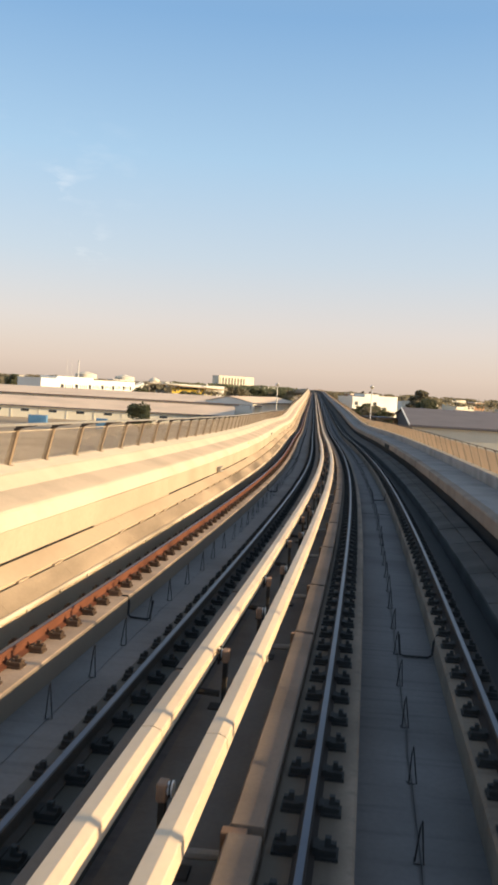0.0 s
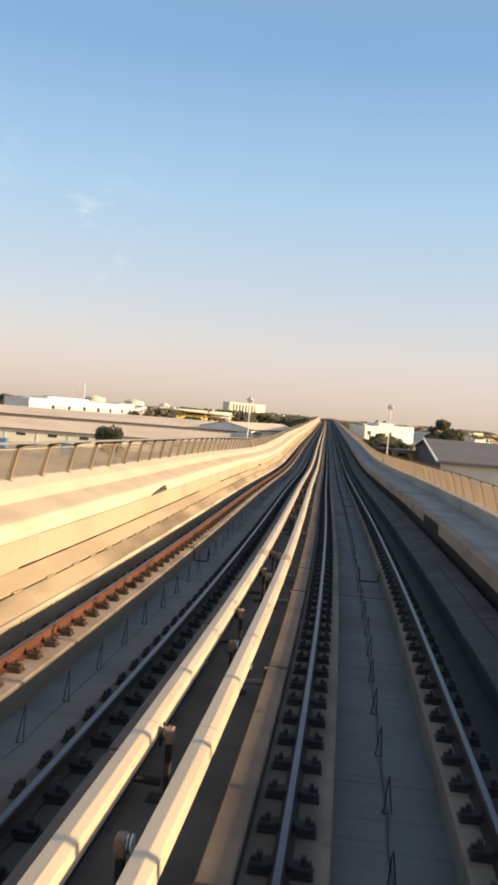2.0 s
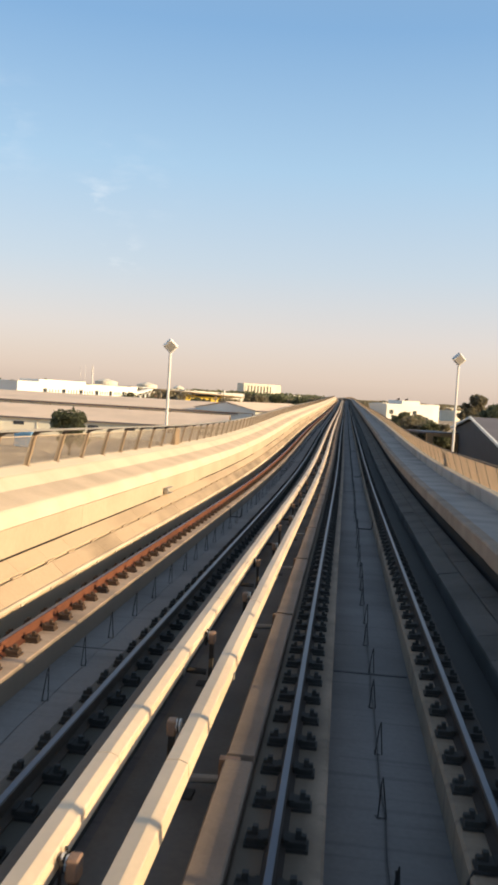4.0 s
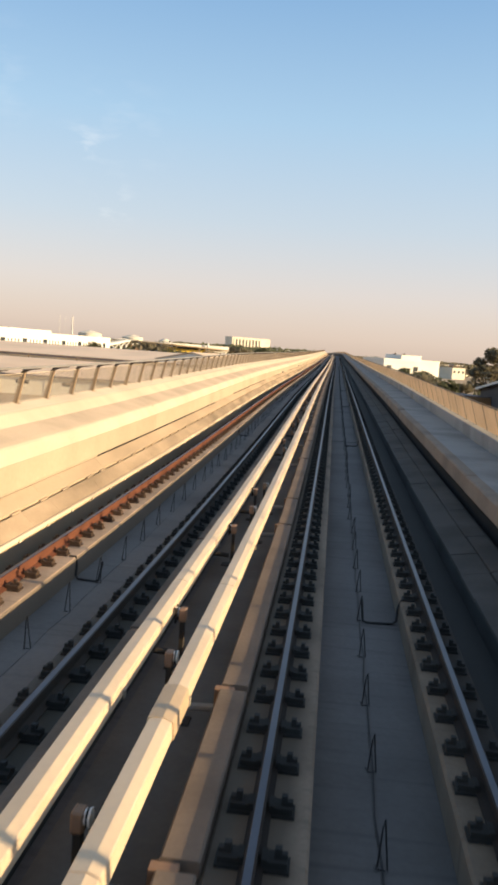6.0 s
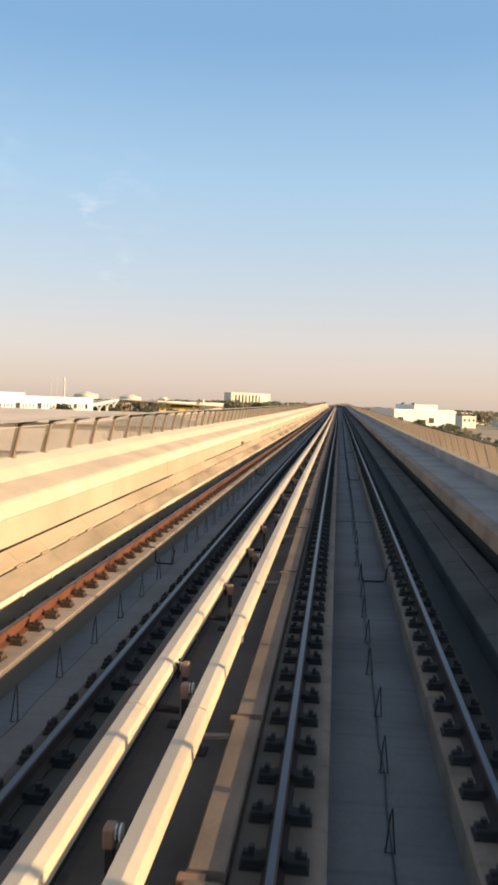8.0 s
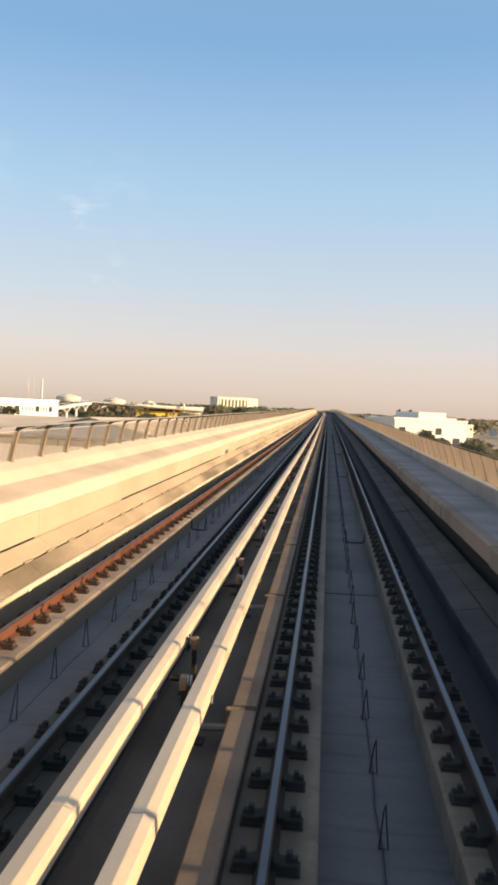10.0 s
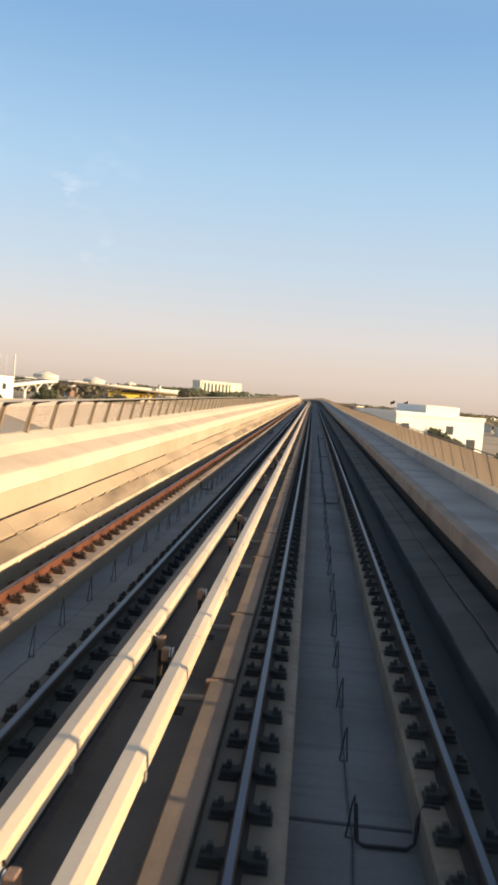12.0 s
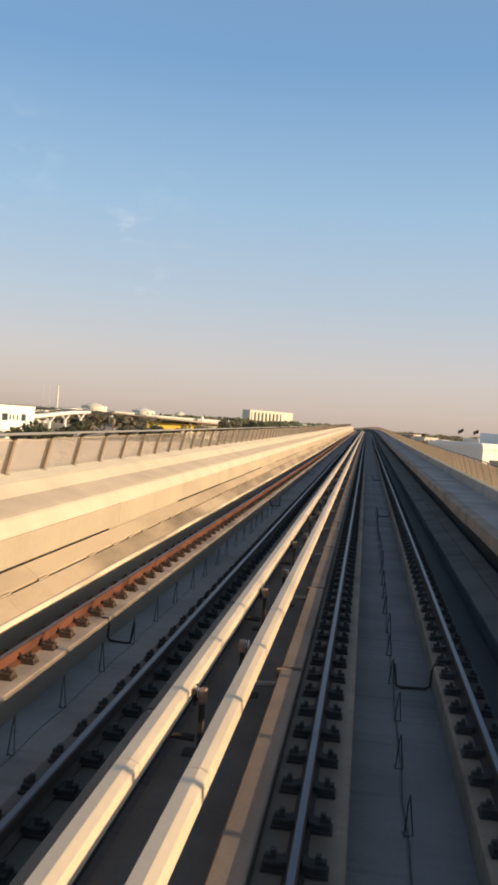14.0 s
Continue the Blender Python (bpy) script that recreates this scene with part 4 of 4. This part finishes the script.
t.matrix_world = pose(16, 122, G, 0, 0, 2)
# far mast, tanks, footbridge
t = thing("mast", "tall thin pale mast far away", "mast")
part("shaft", tube(bmesh.new(), [(0, 0, 0), (0, 0, 31)], [0.9, 0.7], 8), LAMPWHITE, t)
t.matrix_world = pose(-266, 930, G)
for dx in (-7.5, -13):
    t = thing("aerial", "thin pale aerial beside the mast", "mast", "thin aerials")
    part("shaft", tube(bmesh.new(), [(0, 0, 0), (0, 0, 31)], [0.2, 0.12], 6), LAMPWHITE, t)
    t.matrix_world = pose(-266 + dx, 930, G)
for x, y, w, h in ((-368, 1336, 17, 18), (-336, 1470, 17, 17), (-300, 1560, 10, 15)):
    t = thing("storage_tank", "large pale cylindrical storage tank", "tank", "storage tanks")
    bm = bmesh.new()
    bmesh.ops.create_cone(bm, cap_ends=True, segments=24, radius1=w, radius2=w, depth=h, matrix=Matrix.Translation((0, 0, h / 2)))
    part("shell", bm, CREAM, t)
    bm = bmesh.new()
    bmesh.ops.create_cone(bm, cap_ends=True, segments=24, radius1=w, radius2=3.0, depth=4.0, matrix=Matrix.Translation((0, 0, h + 2.0)))
    part("roof", bm, CREAM, t)
    t.matrix_world = pose(x, y, G)
def flyover(name, label, path, width, depth, mat, legs, fork):
    """A road or footbridge on legs: a deck drawn along points, with side rails, and columns that fork under the deck."""
    t = thing(name, label, "bridge")
    pts = [Vector(p) for p in path]
    bm, rings, rails = bmesh.new(), [], bmesh.new()
    for i, p in enumerate(pts):
        d = pts[min(i + 1, len(pts) - 1)] - pts[max(i - 1, 0)]
        r = Vector((d.y, -d.x, 0)).normalized() * width / 2
        rings.append([bm.verts.new(p + k * r + Vector((0, 0, z))) for k, z in ((-1, 0), (1, 0), (1, -depth * 0.6), (0.6, -depth), (-0.6, -depth), (-1, -depth * 0.6))])
    for a, b in zip(rings, rings[1:]):
        for k in range(6):
            bm.faces.new((a[k], a[(k + 1) % 6], b[(k + 1) % 6], b[k]))
    bm.faces.new(rings[0])
    bm.faces.new(rings[-1])
    bmesh.ops.recalc_face_normals(bm, faces=bm.faces)
    part("deck", bm, mat, t)
    part("side_rail", tube(rails, [p + Vector((0, 0, 1.0)) for p in pts], 0.07, 5), LAMPWHITE, t)
    for f in legs:
        i = min(int(f), len(pts) - 2)
        p = pts[i].lerp(pts[i + 1], f - i)
        bm = tube(bmesh.new(), [(p.x, p.y, G), (p.x, p.y, p.z - depth - fork)], [0.75, 0.6], 8)
        for k in (-1, 1):
            if fork:
                tube(bm, [(p.x, p.y, p.z - depth - fork - 0.3), (p.x + k * fork * 0.7, p.y, p.z - depth - fork * 0.4), (p.x + k * fork * 1.1, p.y, p.z - depth + 0.2)], [0.55, 0.45, 0.4], 6)
        part("column", bm, mat, t)
    return t


flyover("footbridge", "white covered footbridge ramp on forked columns", [(-114, 500, -1.6), (-113.6, 515, -0.9), (-114.2, 530, -0.1), (-116.6, 548, 0.6), (-121, 575, 1.1), (-126, 600, 1.3)], 3.2, 1.3, WHITE, (1.6, 2.9, 4.2), 1.6)
flyover("elevated_road", "far elevated road on pale concrete columns", [(-200, 690, 1.3), (-165, 676, 1.6), (-133, 664, 1.5), (-112, 668, 0.8), (-85, 690, -0.4), (-58, 730, -2.0)], 8, 1.2, CONCRETE, (0.6, 1.4, 2.0, 2.8, 3.6), 0)


def tree(name, label, x, y, height, spread, trunk_h, seed, leaves=1500, leaf=0.45, mat=None, squash=0.8, category="tree"):
    """A tapered trunk, limbs, and a crown of many small leaves in uneven clumps."""
    r = random.Random(seed)
    t = thing(name, label, category)
    bm = bmesh.new()
    tube(bm, [(0, 0, 0), (r.uniform(-0.1, 0.1), 0.05, trunk_h * 0.5), (r.uniform(-0.2, 0.2), 0.1, trunk_h)], [height * 0.03 + 0.05, height * 0.024 + 0.03, height * 0.015 + 0.02], 7)
    clumps = []
    for k in range(11):
        a, u = 2 * math.pi * k / 11 + r.uniform(-0.4, 0.4), r.random()
        z = trunk_h + (height - trunk_h) * (0.12 + 0.75 * u)
        rad = spread * (1 - 0.65 * abs(u - 0.35)) * r.uniform(0.35, 0.85)
        c = Vector((rad * math.cos(a), rad * math.sin(a), z))
        clumps.append((c, spread * r.uniform(0.28, 0.5)))
        tube(bm, [(0, 0, trunk_h * 0.8), (c.x * 0.5, c.y * 0.5, (trunk_h * 0.8 + c.z) / 2), tuple(c)], [height * 0.012 + 0.015, height * 0.008 + 0.01, 0.012], 5)
    clumps.append((Vector((0, 0, height - spread * 0.35)), spread * 0.36))
    part("trunk", bm, BARK, t)
    verts, faces = [], []
    for i in range(leaves):
        c, rad = clumps[r.randrange(len(clumps))]
        d = Vector((r.gauss(0, 1), r.gauss(0, 1), r.gauss(0, squash)))
        d = d.normalized() * rad * r.random() ** 0.4
        p = c + Vector((d.x, d.y, d.z * squash))
        p.z = max(p.z, 0.1)
        u = Vector((r.gauss(0, 1), r.gauss(0, 1), r.gauss(0, 1))).normalized()
        v = u.orthogonal().normalized() * leaf * r.uniform(0.3, 0.6)
        u = u * leaf * r.uniform(0.5, 1.0)
        n = len(verts)
        verts += [p - u, p + v, p + u, p - v]
        faces.append((n, n + 1, n + 2, n + 3))
    me = bpy.data.meshes.new("crown")
    me.from_pydata(verts, [], faces)
    me.materials.append(mat or LEAF)
    ob = new("crown", me)
    ob.parent = t
    t.matrix_world = pose(x, y, G, 0, 0, r.uniform(0, 360))
    return t


tree("tree", "tall dusty green tree beside the barn", 31.0, 276, 14.2, 4.4, 3.4, 3, 3600, 0.55, LEAFDRY)
tree("tree", "leafy green tree beside the barn", 24.8, 212, 11.6, 3.6, 2.6, 4, 3000, 0.45)
tree("tree", "round green tree in front of the warehouse", -41.0, 186, 6.7, 3.6, 1.2, 5, 3000, 0.4)
tree("shrub", "broad green bush beside the yard", -52.0, 362, 8.2, 6.2, 0.8, 6, 2600, 0.5, category="shrub")
tree("shrub", "round green bush before the white building", -79.0, 366, 9.6, 5.2, 0.8, 7, 2600, 0.5, category="shrub")
for i in range(4):
    tree("tree", "tall dusty tree behind the white building", -147 - 7 * i, 462 - 12 * i, 12.4 - (i % 2) * 2, 5.0, 2.5, 8 + i, 1500, 0.7, LEAFDRY if i % 2 else LEAF)
for x, y, a, w, h in ((-52, 196, 12, 1.3, 2.4), (-70, 204, 10, 2.2, 2.0)):
    t = thing("shipping_container", "small blue steel container in the yard", "container", "yard containers")
    part("body", box(bmesh.new(), -w, w, -1.2, 1.2, 0.1, h, 0.03), BLUE, t)
    part("lid", box(bmesh.new(), -w - 0.06, w + 0.06, -1.26, 1.26, h, h + 0.1, 0.02), BLUE, t)
    repeat("corrugation", box(bmesh.new(), -0.06, 0.06, -1.24, -1.2, 0.2, h - 0.1), BLUE, t, [Matrix.Translation((-w + 0.2 + 0.3 * k, 0, 0)) for k in range(int(w * 2 / 0.3) - 1)])
    t.matrix_world = pose(x, y, G, 0, 0, a)
spot = random.Random(11)
for i in range(28):
    y = spot.uniform(196, 345)
    tree("shrub", "dusty green shrub growing beside the viaduct", 7.5 + (y - 190) * 0.045 + spot.uniform(-1.2, 10.0), y, spot.uniform(6.2, 8.6), spot.uniform(2.6, 4.2), 1.0, 20 + i, 1300, 0.5, LEAF if i % 3 else LEAFDRY, category="shrub")
for i in range(7):
    y = 240 + 45 * i
    tree("tree", "dark green tree near the white building", -100 - 3.5 * i + spot.uniform(-3, 3) + (i > 3) * 25, y + 150, spot.uniform(4.0, 5.4), spot.uniform(3, 4.5), 1.2, 50 + i, 900, 0.7)
for i in range(11):
    y = spot.uniform(430, 640)
    tree("tree", "dusty green tree beside the far line", -18 - (y - 430) * 0.12 - spot.uniform(0, 26), y, spot.uniform(8.5, 11.5), spot.uniform(4, 6), 2.0, 70 + i, 900, 0.9, LEAF if i % 2 else LEAFDRY)
for i in range(8):
    tree("tree", "green tree in the far gardens", -168 + i * 12 + spot.uniform(-4, 4), spot.uniform(560, 640), spot.uniform(4.5, 6.5), spot.uniform(4, 6), 2.0, 90 + i, 800, 0.9, LEAFDRY if i % 2 else LEAF)

# far low town: many small flat houses
town = random.Random(5)
for i in range(120):
    side = town.random()
    y = town.uniform(820 if side < 0.5 else 660, 1250)
    x = town.uniform(-0.36, -0.05) * y if side < 0.5 else town.uniform(0.035, 0.34) * y
    w, d, h = town.uniform(8, 24 if side < 0.5 else 15), town.uniform(8, 16), town.uniform(4.5, 9.5 if side < 0.5 else 7.5) + (y > 900) * 2.5
    hs = thing("house", "far low pale flat-roofed house", "house", "far houses")
    part("wall", box(bmesh.new(), -w / 2, w / 2, -d / 2, d / 2, 0, h), (WHITE, CREAM, TERRA, CREAM)[i % 4], hs)
    part("roof", box(bmesh.new(), -w / 2 - 0.2, w / 2 + 0.2, -d / 2 - 0.2, d / 2 + 0.2, h, h + 0.5), (WHITE, CREAM)[i % 2], hs)
    for k in range(3):
        part("window", box(bmesh.new(), -w / 2 + w * (k + 0.5) / 3 - 0.8, -w / 2 + w * (k + 0.5) / 3 + 0.8, -d / 2 - 0.04, -d / 2 + 0.05, h - 3, h - 1.4), WINDOW, hs)
    hs.matrix_world = pose(x, y, G, 0, 0, town.uniform(15, 50))


def wood(name, label, spots, leaf, mat):
    """A far belt of trees: loose leaves in many uneven clumps."""
    r = random.Random(len(spots))
    verts, faces = [], []
    for x, y, h, s in spots:
        for _ in range(90):
            p = Vector((x + r.gauss(0, s * 0.5), y + r.gauss(0, s * 0.5), G + h * (1 - abs(r.gauss(0, 0.33)))))
            p.z = max(p.z, G + 0.3)
            u = Vector((r.gauss(0, 1), r.gauss(0, 1), r.gauss(0, 1))).normalized()
            v = u.orthogonal().normalized() * leaf * r.uniform(0.4, 0.8)
            u = u * leaf * r.uniform(0.5, 1)
            n = len(verts)
            verts += [p - u, p + v, p + u, p - v]
            faces.append((n, n + 1, n + 2, n + 3))
    me = bpy.data.meshes.new(name)
    me.from_pydata(verts, [], faces)
    me.materials.append(mat)
    return tagged(new(name, me), label, "trees", kind="stuff")


far = random.Random(21)
belt = [(far.uniform(-0.40, 0.40) * y, y, far.uniform(6, 10.5) + (y - 700) * 0.003, far.uniform(5, 10)) for y in [far.uniform(650, 1700) for _ in range(520)] ]
belt = [b for b in belt if abs(b[0] - line_x(min(b[1], 990))) > 16 or b[1] > 1000]
wood("tree_belt", "far belt of dusty green trees along the horizon", belt, 1.7, LEAFDRY)
wood("tree_belt", "dark far trees left of the curving line", [(far.uniform(-0.17, -0.035) * y, y, far.uniform(9.0, 13.5), 7) for y in [far.uniform(760, 1050) for _ in range(130)]], 1.6, LEAF)
